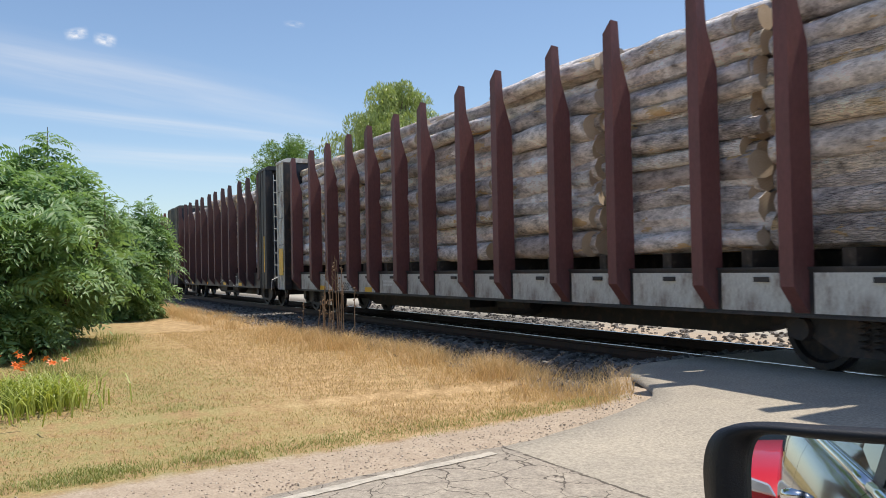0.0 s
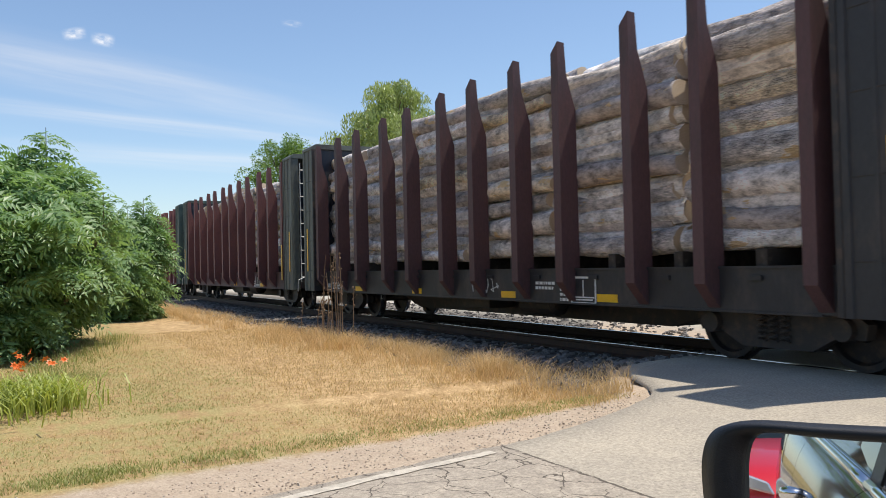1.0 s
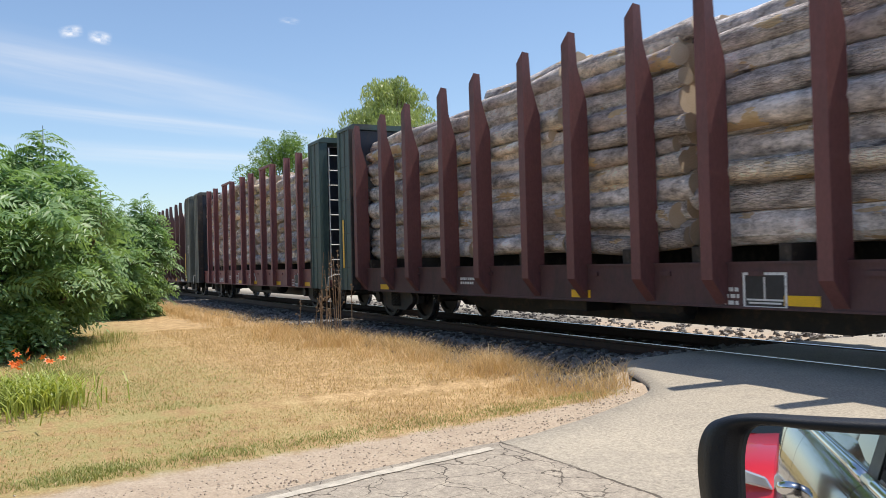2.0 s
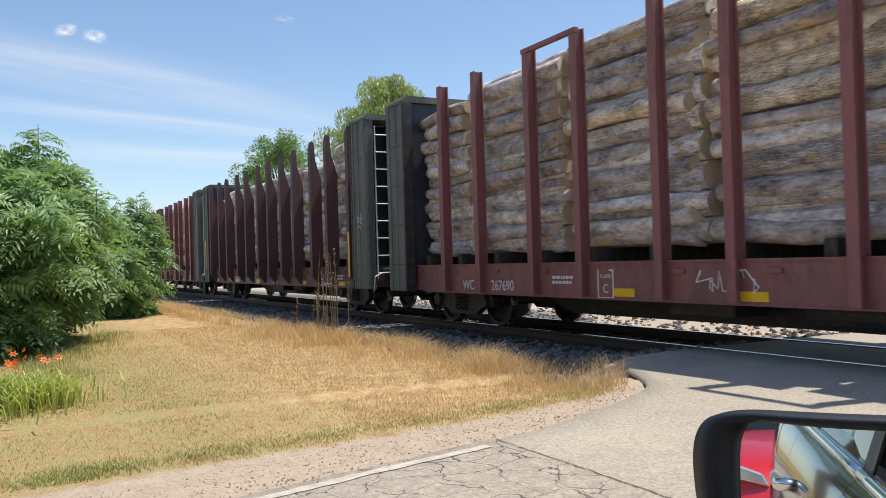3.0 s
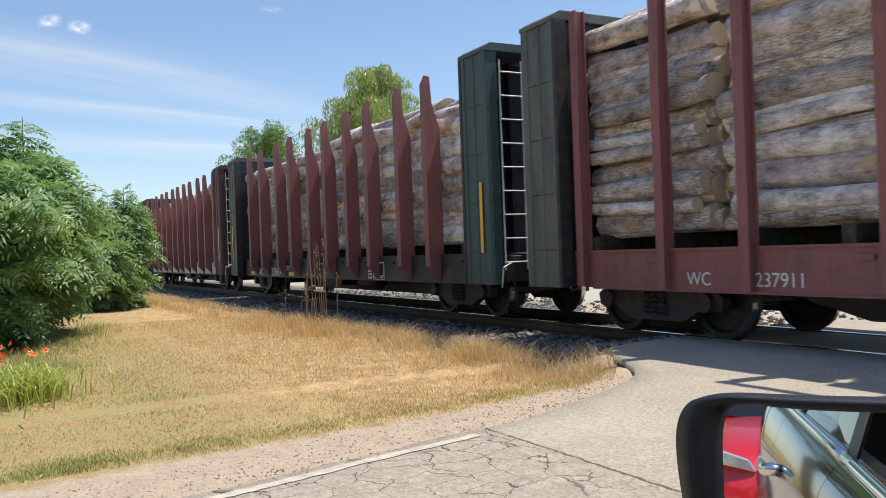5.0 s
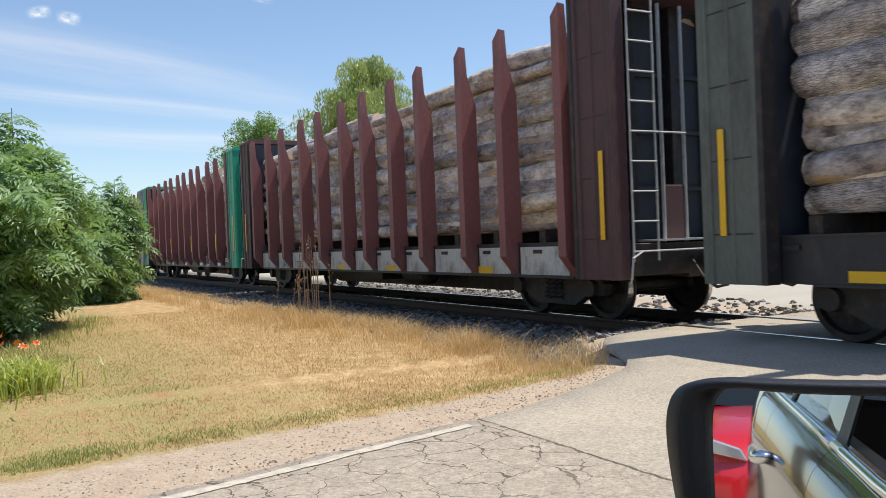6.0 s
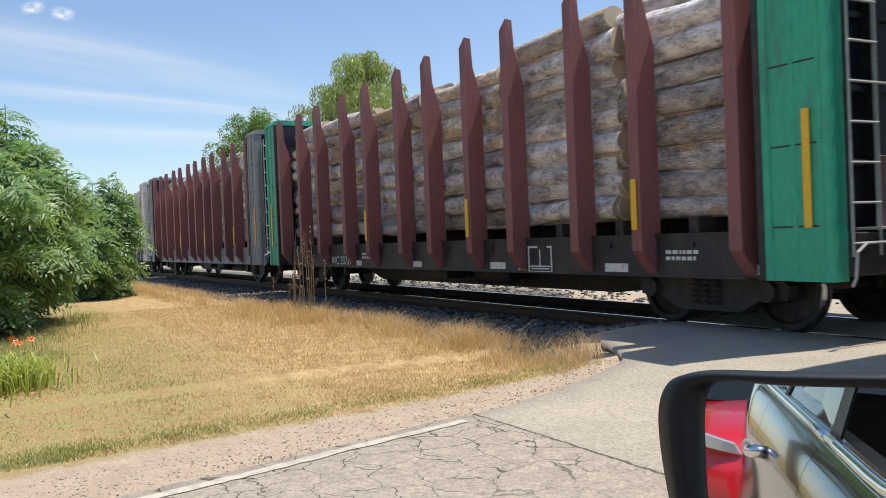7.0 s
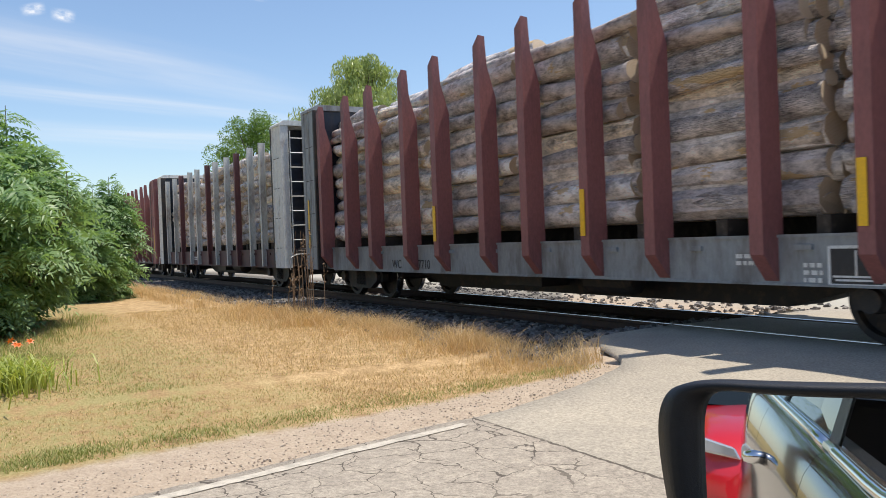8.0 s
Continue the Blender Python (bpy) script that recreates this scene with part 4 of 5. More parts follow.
    for f in frames:
        put("data_field", shared(("data_field",), lambda: plate(0.56, 0.36), [M["black"]]), car, pose(h - length * f, -SILL - 0.003, 0.81))
        put("data_box", shared(("data_box",), stencil_frame, [M["lettering"]]), car, pose(h - length * f, -SILL - 0.006, 0.81), "white stencilled data box")["kind"] = "stuff"
    for o in bars:
        put("stencil", shared(("bars",), lambda: text_bars(2, 0.5), [M["lettering"]]), car, pose(h - o, -SILL - 0.004, 0.93), "small white stencilled text bars")["kind"] = "stuff"
    for f in frames:
        put("stencil", shared(("bars3",), lambda: text_bars(3, 0.2), [M["lettering"]]), car, pose(h - length * f - 0.48, -SILL - 0.004, 0.84), "small white stencilled text bars")["kind"] = "stuff"
    if graffiti:
        bm = bmesh.new()
        rng = random.Random(seed)
        for k in range(6):
            p = [(-0.5 + k * 0.17 + rng.uniform(-0.05, 0.05), 0, rng.uniform(0.0, 0.3)) for _ in range(4)]
            tube(bm, ([last] if k else []) + p, 0.010, 5)
            last = p[-1]
        part("graffiti", bm, M["lettering"], car, "white scribbled paint").matrix_basis = pose(h - 8.0, -SILL - 0.006, 0.72)
    if length > 19:
        put("yellow_panel", shared(("yellow_panel",), lambda: plate(0.42, 0.80), [M["yellow"]]), car, pose(-h + 0.42, -SIDE - 0.024, 1.45), "worn yellow panel")
    for o in plates:
        put("plate_mark", shared(("plate_frame",), plate_frame, [M["lettering"]]), car, pose(h - o, -SILL - 0.004, 0.82), "white square stencilled outline")
        letters("PLATE", 0.085, car, h - o, 0.90, M["lettering"])
        letters("C", 0.17, car, h - o, 0.70, M["lettering"])
    if scribble:
        bm = bmesh.new()
        for p in (((-0.13, 0.16), (0.10, -0.20)), ((0.10, 0.20), (-0.12, -0.16)), ((0.0, 0.02), (0.06, 0.14), (0.09, -0.05), (0.15, 0.12)), ((-0.14, 0.02), (0.14, -0.03))):
            tube(bm, [(x, 0, z) for x, z in p], 0.007, 5)
        part("graffiti", bm, M["lettering"], car, "white scribbled sign").matrix_basis = pose(h - 0.42, -SIDE - 0.004, 2.12)
    load_logs(car, length, seed, top, thick, base)
    CARS.append((car, front - h - 0.06))
    return car


def hoop_mesh(w):
    bm = bmesh.new()
    box(bm, -w / 2 - 0.085, w / 2 + 0.085, -0.012, 0.06, 0, 0.07)
    return bm


CARS = []


def build_train():
    log_car("loaded log car with red-brown stakes and black sill", 102.4, seed=21, tail="black")
    log_car("long log car with flaking white sill panels and brown stakes", 83.3, length=21.65, stake="midrust", sill="black", head="white", tail="white", seed=2, top=4.18, thick=8.5, marks=(18.14, 14.85), number=(("AC", 0.26, 16.95), ("238140", 0.28, 16.15)), panels="white", head_strip=False, tail_strip=False, bars=(14.6, 13.7), frames=())
    log_car("log car with black sill, black end wall and brown stakes", 60.4, seed=3, stake="darkrust", head="black", tail="olive", top=4.14, marks=(4.69, 7.3, 10.87, 14.12), number=(("WC", 0.17, 16.2), ("237652", 0.24, 15.62)), thick=8.8, frames=(0.298,), graffiti=True, bars=(6.22,))
    log_car("log car with faded green end wall and red-brown stakes", 41.72, seed=4, sill="darkrust", head="olive", tail="bluegreen", top=4.1, marks=(4.4, 8.2, 15.4), strips=(0,), thick=7, stake="midrust")
    log_car("log car with thin red stakes, hoops and red sill", 22.8, length=17.05, seed=5, style="thin", sill="rust", head="bluegreen", tail="olive", top=4.2, marks=(1.98, 4.86, 7.71, 9.89), number=(("WC", 0.24, 14.13), ("267690", 0.24, 12.98)), thick=4.8, frames=(0.167,), tail_strip=False, head_strip=False, graffiti=True, bars=(11.28,), plates=(10.26,))
    log_car("log car with faded green end wall and red sill", 4.5, seed=6, sill="midrust", stake="darkrust", head="olive", tail="bluegreen", top=4.06, marks=(0.71, 2.3, 5.35, 8.15, 10.22, 13.06, 16.3), strips=(0,), number=(("WC", 0.25, 14.16), ("237905", 0.25, 13.07), ("LT WT  70400", 0.14, 11.37)), thick=8, frames=(0.189,), head_strip=False, bars=(2.45,), scribble=True, plates=(10.37,))
    log_car("log car with thin red stakes, hoops and tall load", -14.4, seed=7, style="thin", sill="rust", head="olive", tail="olive", top=4.2, marks=(1.86, 4.91, 7.74), number=(("WC", 0.22, 14.37), ("237911", 0.22, 13.22)), thick=4.8, hoops=(7, 8), frames=(0.164,), head_strip=False, tail_strip=False, bars=(11.45, 1.9), plates=(10.53,))
    log_car("log car with black sill and red-brown stakes", -33.0, length=16.95, seed=8, stake="rust", head="bluegreen", tail="olive", top=4.0, marks=(15.13, 11.17), number=(("AC", 0.34, 14.2), ("238434", 0.33, 12.6)), thick=8.5, frames=(0.3,), tail_strip=True)
    log_car("log car with purple-brown end walls and grey sill panels", -51.4, seed=9, head="darkrust", tail="darkrust", top=4.05, panels="white", marks=(10.01, 7.3, 3.6), number=(("WC", 0.25, 14.18), ("237531", 0.25, 12.89)), thick=6.8, frames=(), bars=(11.47,))
    log_car("log car with bright green end walls and black sill", -69.9, seed=10, head="green", tail="green", top=4.05, strips=(1, 4, 7), number=(("WC 237311", 0.27, 12.82),), thick=9.5, frames=(0.288,), marks=(0.88, 3.36, 6.22, 9.09, 11.95), mark_paint="lettering", bars=(11.43, 2.2))
    log_car("log car with pale grey end walls and grey sill", -88.5, seed=11, head="grey", tail="grey", sill="grey", top=4.15, strips=(1, 4, 7), number=(("WC", 0.24, 12.95), ("237710", 0.24, 11.9)), thick=8.5, frames=(0.169,), bars=(4.15,))
    log_car("old log car with dirty white stakes and end walls", -107.75, seed=12, style="thin2", stake="white", sill="darkrust", head="cream", tail="cream", top=4.0, thick=4, head_strip=False, tail_strip=False, frames=())
    log_car("log car with brown stakes and rusty end walls", -126.4, seed=13, head="rust", tail="rust", top=4.0)
    log_car("log car with brown stakes and dark end walls", -145.0, seed=14, stake="darkrust", head="black", tail="black", top=4.0)
    log_car("log car with brown stakes and green end walls", -163.6, seed=15, head="bluegreen", tail="bluegreen", top=4.0)


def motions():
    times = [0, 1 / 30, 0.1] + [0.25 * k for k in range(1, 32)] + [7.9, 8 - 1 / 30, 8.0]
    for car, x4 in CARS:
        walk(car, [(t, pose(x4 + SPEED * (round(t * FPS) / FPS - 4.0), TRACK_Y, RAIL_TOP)) for t in times])
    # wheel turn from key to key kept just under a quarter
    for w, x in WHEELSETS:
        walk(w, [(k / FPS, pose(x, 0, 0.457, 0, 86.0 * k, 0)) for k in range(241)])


# plants
def pinnate_bush(name, label, centre, radii, tips, seed, leaders, material="leaf"):
    """Sumac-like shrub: stems from the ground, branch tips that each carry a rosette of long drooping compound leaves.
    leaders: tall shoots (x, y, height) that stand out of the crown."""
    rng = random.Random(seed)
    thing = new(name)
    tagged(thing, label, "shrub")
    thing.location = (centre[0], centre[1], 0.0)
    ends = []
    for k in range(tips):
        a, u = rng.uniform(0, math.tau), rng.random() ** 0.8
        lump = 1 + 0.42 * noise.noise((math.cos(a) * 1.7 + seed, math.sin(a) * 1.7, u * 2.2)) + 0.22 * noise.noise((math.cos(a) * 5 + seed, math.sin(a) * 5, u * 6))
        wide = (0.80 + 0.40 * u if u < 0.5 else math.sqrt(max(0.0, 1 - ((u - 0.5) / 0.56) ** 2))) * lump
        q = rng.uniform(0.35, 1.0) ** 0.4
        ends.append((Vector((radii[0] * q * wide * math.cos(a), radii[1] * q * wide * math.sin(a), radii[2] * u * (0.80 + 0.20 * lump) + 0.15)), a, 10, 1.0))
    for x, y, h in leaders:
        for j in range(4):
            ends.append((Vector((x, y, h - 0.22 * j)), j * 1.3, 7, 0.75 + 0.12 * j))
    for x, y, h in leaders:
        bm = bmesh.new()
        tube(bm, [(x * 0.5, y * 0.5, 0), (x * 0.8, y * 0.8, h * 0.45), (x, y, h * 0.8), (x, y, h + 0.1)], [0.04, 0.028, 0.016, 0.006], 6)
        part("stem", bm, M["trunk"], thing)
    for k in range(26):
        p = ends[rng.randrange(tips)][0]
        bm = bmesh.new()
        tube(bm, [(p.x * 0.3, p.y * 0.3, 0), (p.x * 0.55, p.y * 0.55, p.z * 0.45), (p.x * 0.85, p.y * 0.85, p.z * 0.85), tuple(p)], [0.035, 0.025, 0.014, 0.006], 6)
        part("stem", bm, M["trunk"], thing)
    verts, faces = [], []

    def compound(p, d, ln):
        """One leaf: leaflets in pairs along a drooping stalk, and one at its end."""
        flat = Vector((d.x, d.y, 0)).normalized()
        roll = rng.uniform(-0.9, 0.9)
        side = Vector((-flat.y * math.cos(roll), flat.x * math.cos(roll), math.sin(roll)))
        pairs = 8
        for i in range(1, pairs + 1):
            u = i / pairs
            c = p + d * ln * u + Vector((0, 0, -0.55 * ln * u * u))
            fall = (d + Vector((0, 0, -1.1 * u))).normalized()
            ll = ln * (0.17 + 0.17 * math.sin(math.pi * (0.12 + 0.75 * u)))
            for s in (-1, 1) if i < pairs else (0,):
                out = (side * s + fall * (0.5 if s else 1.0) + Vector((0, 0, -0.12 + rng.uniform(-0.25, 0.25)))).normalized() * ll
                across = (fall if s else side) * ll * 0.17 + Vector((0, 0, rng.uniform(-0.08, 0.08) * ll))
                k = len(verts)
                mid = c + out * 0.42 + Vector((0, 0, 0.008))
                verts.extend([tuple(c), tuple(mid + across), tuple(c + out), tuple(mid - across)])
                faces.append((k, k + 1, k + 2, k + 3))
    for p, a0, n, size in ends:
        turn = rng.uniform(0, math.tau)
        for j in range(n):
            a = turn + j * 2.4 + rng.uniform(-0.25, 0.25)
            d = Vector((math.cos(a) + 0.45 * math.cos(a0), math.sin(a) + 0.45 * math.sin(a0), rng.uniform(-0.25, 1.0))).normalized()
            compound(p + Vector((0, 0, -0.03 * j)), d, size * rng.uniform(0.42, 0.66))
    raw("foliage", verts, faces, M[material], thing)
    return thing


def far_tree(name, label, x, y, height, radius, seed, material, droop=0.0, leaves=16000, lumps=46):
    """Tapered trunk, limbs, and a crown of many small leaves in uneven clumps."""
    rng = random.Random(seed)
    thing = new(name)
    tagged(thing, label, "tree")
    thing.location = (x, y, -0.05)
    bm = bmesh.new()
    tube(bm, [(0, 0, 0), (0.1, 0, height * 0.25), (0.0, 0.2, height * 0.6), (0.1, 0.1, height * 0.85)], [0.42, 0.34, 0.2, 0.06], 9)
    clumps = []
    for k in range(lumps):
        a = rng.uniform(0, math.tau)
        e = rng.uniform(-0.5, 1.5)
        q = rng.uniform(0.55, 1.0)
        c = Vector((radius * q * math.cos(a) * math.cos(e), radius * q * math.sin(a) * math.cos(e), height * 0.60 + height * 0.36 * q * math.sin(e)))
        clumps.append((c, rng.uniform(0.14, 0.30) * radius))
        if k % 3 == 0:
            tube(bm, [(0, 0, height * rng.uniform(0.25, 0.5)), tuple(c * 0.55 + Vector((0, 0, height * 0.25))), tuple(c)], [0.12, 0.07, 0.02], 5)
    part("trunk", bm, M["trunk"], thing)
    verts, faces = [], []
    per = leaves // lumps
    for c, r in clumps:
        for i in range(per):
            v = Vector((rng.gauss(0, 1), rng.gauss(0, 1), rng.gauss(0, 1)))
            v = v.normalized() * r * rng.uniform(0.3, 1.0) ** 0.4
            if droop and v.z < 0:
                v.z *= 1 + droop * rng.random()
            p = c + v
            s = rng.uniform(0.05, 0.12)
            d = Vector((rng.uniform(-1, 1), rng.uniform(-1, 1), rng.uniform(-1, 0.4) - droop)).normalized() * s * (1.0 + droop)
            w = d.cross(Vector((rng.uniform(-1, 1), rng.uniform(-1, 1), rng.uniform(-1, 1)))).normalized() * s * 0.45
            k = len(verts)
            verts += [tuple(p - d), tuple(p + w), tuple(p + d), tuple(p - w)]
            faces.append((k, k + 1, k + 2, k + 3))
    raw("crown", verts, faces, M[material], thing)
    return thing


def weed_stalks(x, y, seed, count, height):
    rng = random.Random(seed)
    bm = bmesh.new()
    for k in range(count):
        bx, by = rng.uniform(-0.45, 0.45), rng.uniform(-0.2, 0.2)
        h = height * rng.uniform(0.5, 1.0)
        lx, ly = rng.uniform(-0.22, 0.22), rng.uniform(-0.1, 0.1)
        pts = [(bx + lx * u * u, by + ly * u, h * u) for u in (0, 0.35, 0.7, 1.0)]
        tube(bm, pts, [0.011, 0.009, 0.007, 0.004], 5)
        for j in range(6):
            u = rng.uniform(0.55, 1.0)
            p = Vector((bx + lx * u * u, by + ly * u, h * u))
            q = p + Vector((rng.uniform(-0.12, 0.12), rng.uniform(-0.05, 0.05), rng.uniform(0.02, 0.14)))
            tube(bm, [tuple(p), tuple(q)], [0.004, 0.002], 4)
            if rng.random() < 0.7:
                bmesh.ops.create_icosphere(bm, subdivisions=1, radius=rng.uniform(0.01, 0.022), matrix=Matrix.Translation(q))
    ob = part("dry_weed", bm, M["stem"])
    ob.location = (x, y, ground_height(x, y) - 0.02)
    tagged(ob, "tall dead weed stalks with brown seed heads", "weed")
    return ob


def daylilies(x, y):
    rng = random.Random(5)
    thing = new("daylily_clump")
    thing.location = (x, y, ground_height(x, y))
    tagged(thing, "clump of orange daylilies with arching pale green leaves", "flowers")
    verts, faces = [], []
    for i in range(750):
        bx, by = rng.gauss(0, 0.38), rng.gauss(0, 0.24)
        a = rng.uniform(0, math.tau)
        h, reach = rng.uniform(0.2, 0.42), rng.uniform(0.1, 0.35)
        px, py = -math.sin(a) * 0.007, math.cos(a) * 0.007
        k = len(verts)
        for u, w in ((0, 1), (0.4, 1), (0.75, 0.8), (1.0, 0.1)):
            cx, cy, cz = bx + reach * u * u * math.cos(a), by + reach * u * u * math.sin(a), h * (1.5 * u - 0.75 * u * u)
            verts += [(cx - px * w, cy - py * w, cz), (cx + px * w, cy + py * w, cz)]
        for j in range(3):
            faces.append((k + 2 * j, k + 2 * j + 1, k + 2 * j + 3, k + 2 * j + 2))
    raw("leaves", verts, faces, M["lily"], thing)
    for i in range(16):
        bm = bmesh.new()
        for p in range(6):
            a = p * math.tau / 6
            c, s = math.cos(a), math.sin(a)
            v = [bm.verts.new(q) for q in ((0, 0, 0), (0.035 * c - 0.02 * s, 0.035 * s + 0.02 * c, 0.035), (0.085 * c, 0.085 * s, 0.03), (0.035 * c + 0.02 * s, 0.035 * s - 0.02 * c, 0.035))]
            bm.faces.new(v)
        ob = part("blossom", bm, M["petal"], thing)
        ob.matrix_basis = pose(rng.gauss(0, 0.45), rng.gauss(0, 0.25), rng.uniform(0.36, 0.56), rng.uniform(-50, 50), rng.uniform(-50, 50), rng.uniform(0, 90)) @ Matrix.Diagonal((0.6, 0.6, 0.6, 1))
    return thing


def build_plants():
    pinnate_bush("sumac_bush", "large green sumac bush at the edge of the lawn", (-17.6, -0.75), (3.6, 2.15, 3.1), 820, 11, ((1.1, 1.2, 3.85), (1.3, 0.75, 3.45), (0.9, 1.75, 3.15), (1.5, 0.1, 3.5), (1.2, -0.6, 3.6), (0.8, -1.3, 3.4), (2.2, 2.05, 2.6)))
    pinnate_bush("sumac_bush", "smaller green sumac bush near the track", (-25.5, 2.55), (1.6, 1.0, 2.7), 230, 17, ((0.3, 0.65, 3.35), (0.4, 0.2, 3.1), (0.5, 1.0, 2.9)))
    far_tree("willow_tree", "tall yellowish willow with drooping twigs", -56.6, 24.5, 15.4, 4.3, 3, "willow", 0.9, 34000, 80)
    far_tree("maple_tree", "rounded bright green broadleaf tree", -67.4, 20.0, 12.4, 4.0, 4, "maple", 0.0, 24000, 60)
    weed_stalks(-14.85, 5.3, 1, 9, 1.75)
    weed_stalks(-15.3, 5.0, 2, 8, 0.95)
    daylilies(-9.3, 0.10)

    def lawn_density(x, y):
        g = min(max((-6.05 - x - 0.13 * (y - 3) - 0.25 * noise.noise((x * 2, y * 2, 0))) / 0.35, 0), 1)
        return g * (0.75 + 0.25 * noise.noise((x * 0.8, y * 0.8, 2))) * (1.0 if y > 2.6 else 0.6)

    def green_density(x, y):
        edge = max(0, 1 - abs(x + 0.13 * (y - 3) + 6.45) / 0.5) * (0.7 + noise.noise((y * 1.3, 4, 4)))
        patch = max(0, noise.noise((x * 0.55, y * 0.9, 9)) * 1.6 - 0.1) * (1 if y < 3 else 0.15)
        wide = 0.22 * min(1, max(0, (3.2 - y) / 1.5)) * (0.6 + noise.noise((x * 0.6, y * 1.2, 3)))
        return min(1, max(edge, patch * 0.55, wide)) if x + 0.13 * (y - 3) < -6.0 else 0

    def tall_density(x, y):
        mid = np.interp(x, [-29, -15, -10, -7.5], [4.55, 4.85, 4.75, 5.25]) + 0.35 * noise.noise((x * 0.5, 1, 1))
        clump = 0.15 + 1.6 * noise.noise((x * 1.1, y * 1.6, 6)) + 0.3 * noise.noise((x * 3.5, y * 3.5, 8))
        near = max(0, 1 - abs(x + 15.0) / 1.2) * 0.5
        return min(1, max(0, 1 - (abs(y - mid) / (1.05 if y < mid else 0.9)) ** 0.8) * max(0.10, clump + near))
    blades("lawn_grass", 84000, (-19, -5.5, -1.2, 5.3), 0.052, 0.003, M["lawn"], "short dry straw-coloured lawn grass", lawn_density, 1.2, 1)
    blades("green_grass", 38000, (-15, -5.9, -1.0, 5.2), 0.05, 0.003, M["green_blade"], "patches of short green grass", green_density, 1.0, 2)
    blades("tall_grass", 17000, (-40, -6.9, 3.2, 6.4), 0.34, 0.003, M["straw"], "tall dry golden grass beside the track", tall_density, 1.3, 3)

    def fringe_density(x, y):
        if x > edge_at(y) - 0.25:
            return 0
        mid = 5.35 + 0.35 * noise.noise((x * 0.7, 3, 1))
        clump = 0.45 + 1.1 * noise.noise((x * 1.6, y * 1.6, 12)) + 0.3 * noise.noise((x * 5, y * 5, 3))
        return min(1, max(0, 1 - abs(y - mid) / 0.95) * max(0.05, clump))
    blades("ballast_grass", 5200, (-14.0, -5.6, 4.5, 6.4), 0.30, 0.0026, M["straw"], "thin dry grass standing in the edge of the ballast", fringe_density, 1.1, 11)

    def bush_foot(x, y):
        line = np.interp(x, [-19, -17, -15, -13.4, -11.5], [1.7, 1.55, 1.0, 0.45, 0.1])
        return max(0, 1 - abs(y - line) / 0.7) * (0.6 + 0.5 * noise.noise((x * 2, y * 2, 5)))
    blades("bush_grass", 1500, (-19, -11.0, -0.8, 2.4), 0.20, 0.004, M["green_blade"], "long green grass at the foot of the bush", bush_foot, 0.9, 7)
    stones("ballast", 11000, (-45, -7.8, 5.0, 7.75), 0.042, M["ballast"], "grey crushed stone ballast beside the rail", -0.005, lambda x, y: 0.25 + 0.75 * (y > 5.5))
    stones("ballast_between", 3000, (-30, -8.0, 7.9, 12.4), 0.045, M["ballast"], "grey crushed stone ballast between and beyond the rails")
    stones("verge_gravel", 1500, (-6.25, -4.6, -0.5, 5.2), 0.0065, M["gravel"], "small pale gravel scattered on the verge", 0.0, lambda x, y: 1.0 if edge_at(y) - 0.9 < x < edge_at(y) + 0.05 else 0.02)


def cloud_sheet(name, label, direction, dist, w, h, roll, material):
    d = Vector(direction).normalized()
    right = d.cross(Vector((0, 0, 1))).normalized()
    up = right.cross(d)
    c, s = math.cos(roll), math.sin(roll)
    r2, u2 = right * c + up * s, up * c - right * s
    o = Vector((0, 0, 1.3)) + d * dist
    me = bpy.data.meshes.new(name)
    me.from_pydata([tuple(o - r2 * w - u2 * h), tuple(o + r2 * w - u2 * h), tuple(o + r2 * w + u2 * h), tuple(o - r2 * w + u2 * h)], [], [(0, 1, 2, 3)])
    uv = me.uv_layers.new()
    for i, q in enumerate(((0, 0), (1, 0), (1, 1), (0, 1))):
        uv.data[i].uv = q
    me.materials.append(material)
    ob = new(name, me)
    ob.visible_shadow = False
    tagged(ob, label, "cloud", kind="structure")
    return ob


def build_sky():
    thin = cloud_material("thin_cirrus", 1.1, 0.30, 1.05, 0.85, (1.0, 1.6, 1))
    puff = cloud_material("small_cumulus", 2.4, 0.25, 0.70, 0.95, most=0.9)
    faint = cloud_material("faint_cumulus", 2.4, 0.3, 0.8, 0.9, most=0.45)
    cloud_sheet("backdrop_cirrus", "thin white veil of cirrus cloud", (-0.985, 0.10, 0.215), 3000, 1100, 130, radians(-8), thin)
    cloud_sheet("backdrop_cirrus", "long low streak of cirrus cloud", (-0.97, 0.24, 0.125), 3100, 1200, 60, radians(-3), thin)
    cloud_sheet("backdrop_cirrus", "faint long streak of cirrus cloud", (-0.975, 0.16, 0.165), 3050, 1000, 45, radians(-5), thin)
    cloud_sheet("backdrop_cloud", "small white puff of cloud", (-3223, 279, 846), 2900, 40, 24, radians(-4), puff)
    cloud_sheet("backdrop_cloud", "small faint puff of cloud", (-3223, 184, 858), 2900, 40, 22, radians(14), puff)
    cloud_sheet("backdrop_cloud", "tiny faint puff of cloud", (-3223, 985, 985), 2900, 40, 14, radians(-4), faint)


# the car with the camera, and the one waiting behind it
GLASS_AT = Vector((-0.5277, 0.6172, 1.0955))
GLASS_N = Vector((0.3741, -0.9225, 0.0952))
GLASS_U = Vector((0.9267, 0.3758, 0.0))
GLASS_V = Vector((-0.0358, 0.0882, 0.9955))


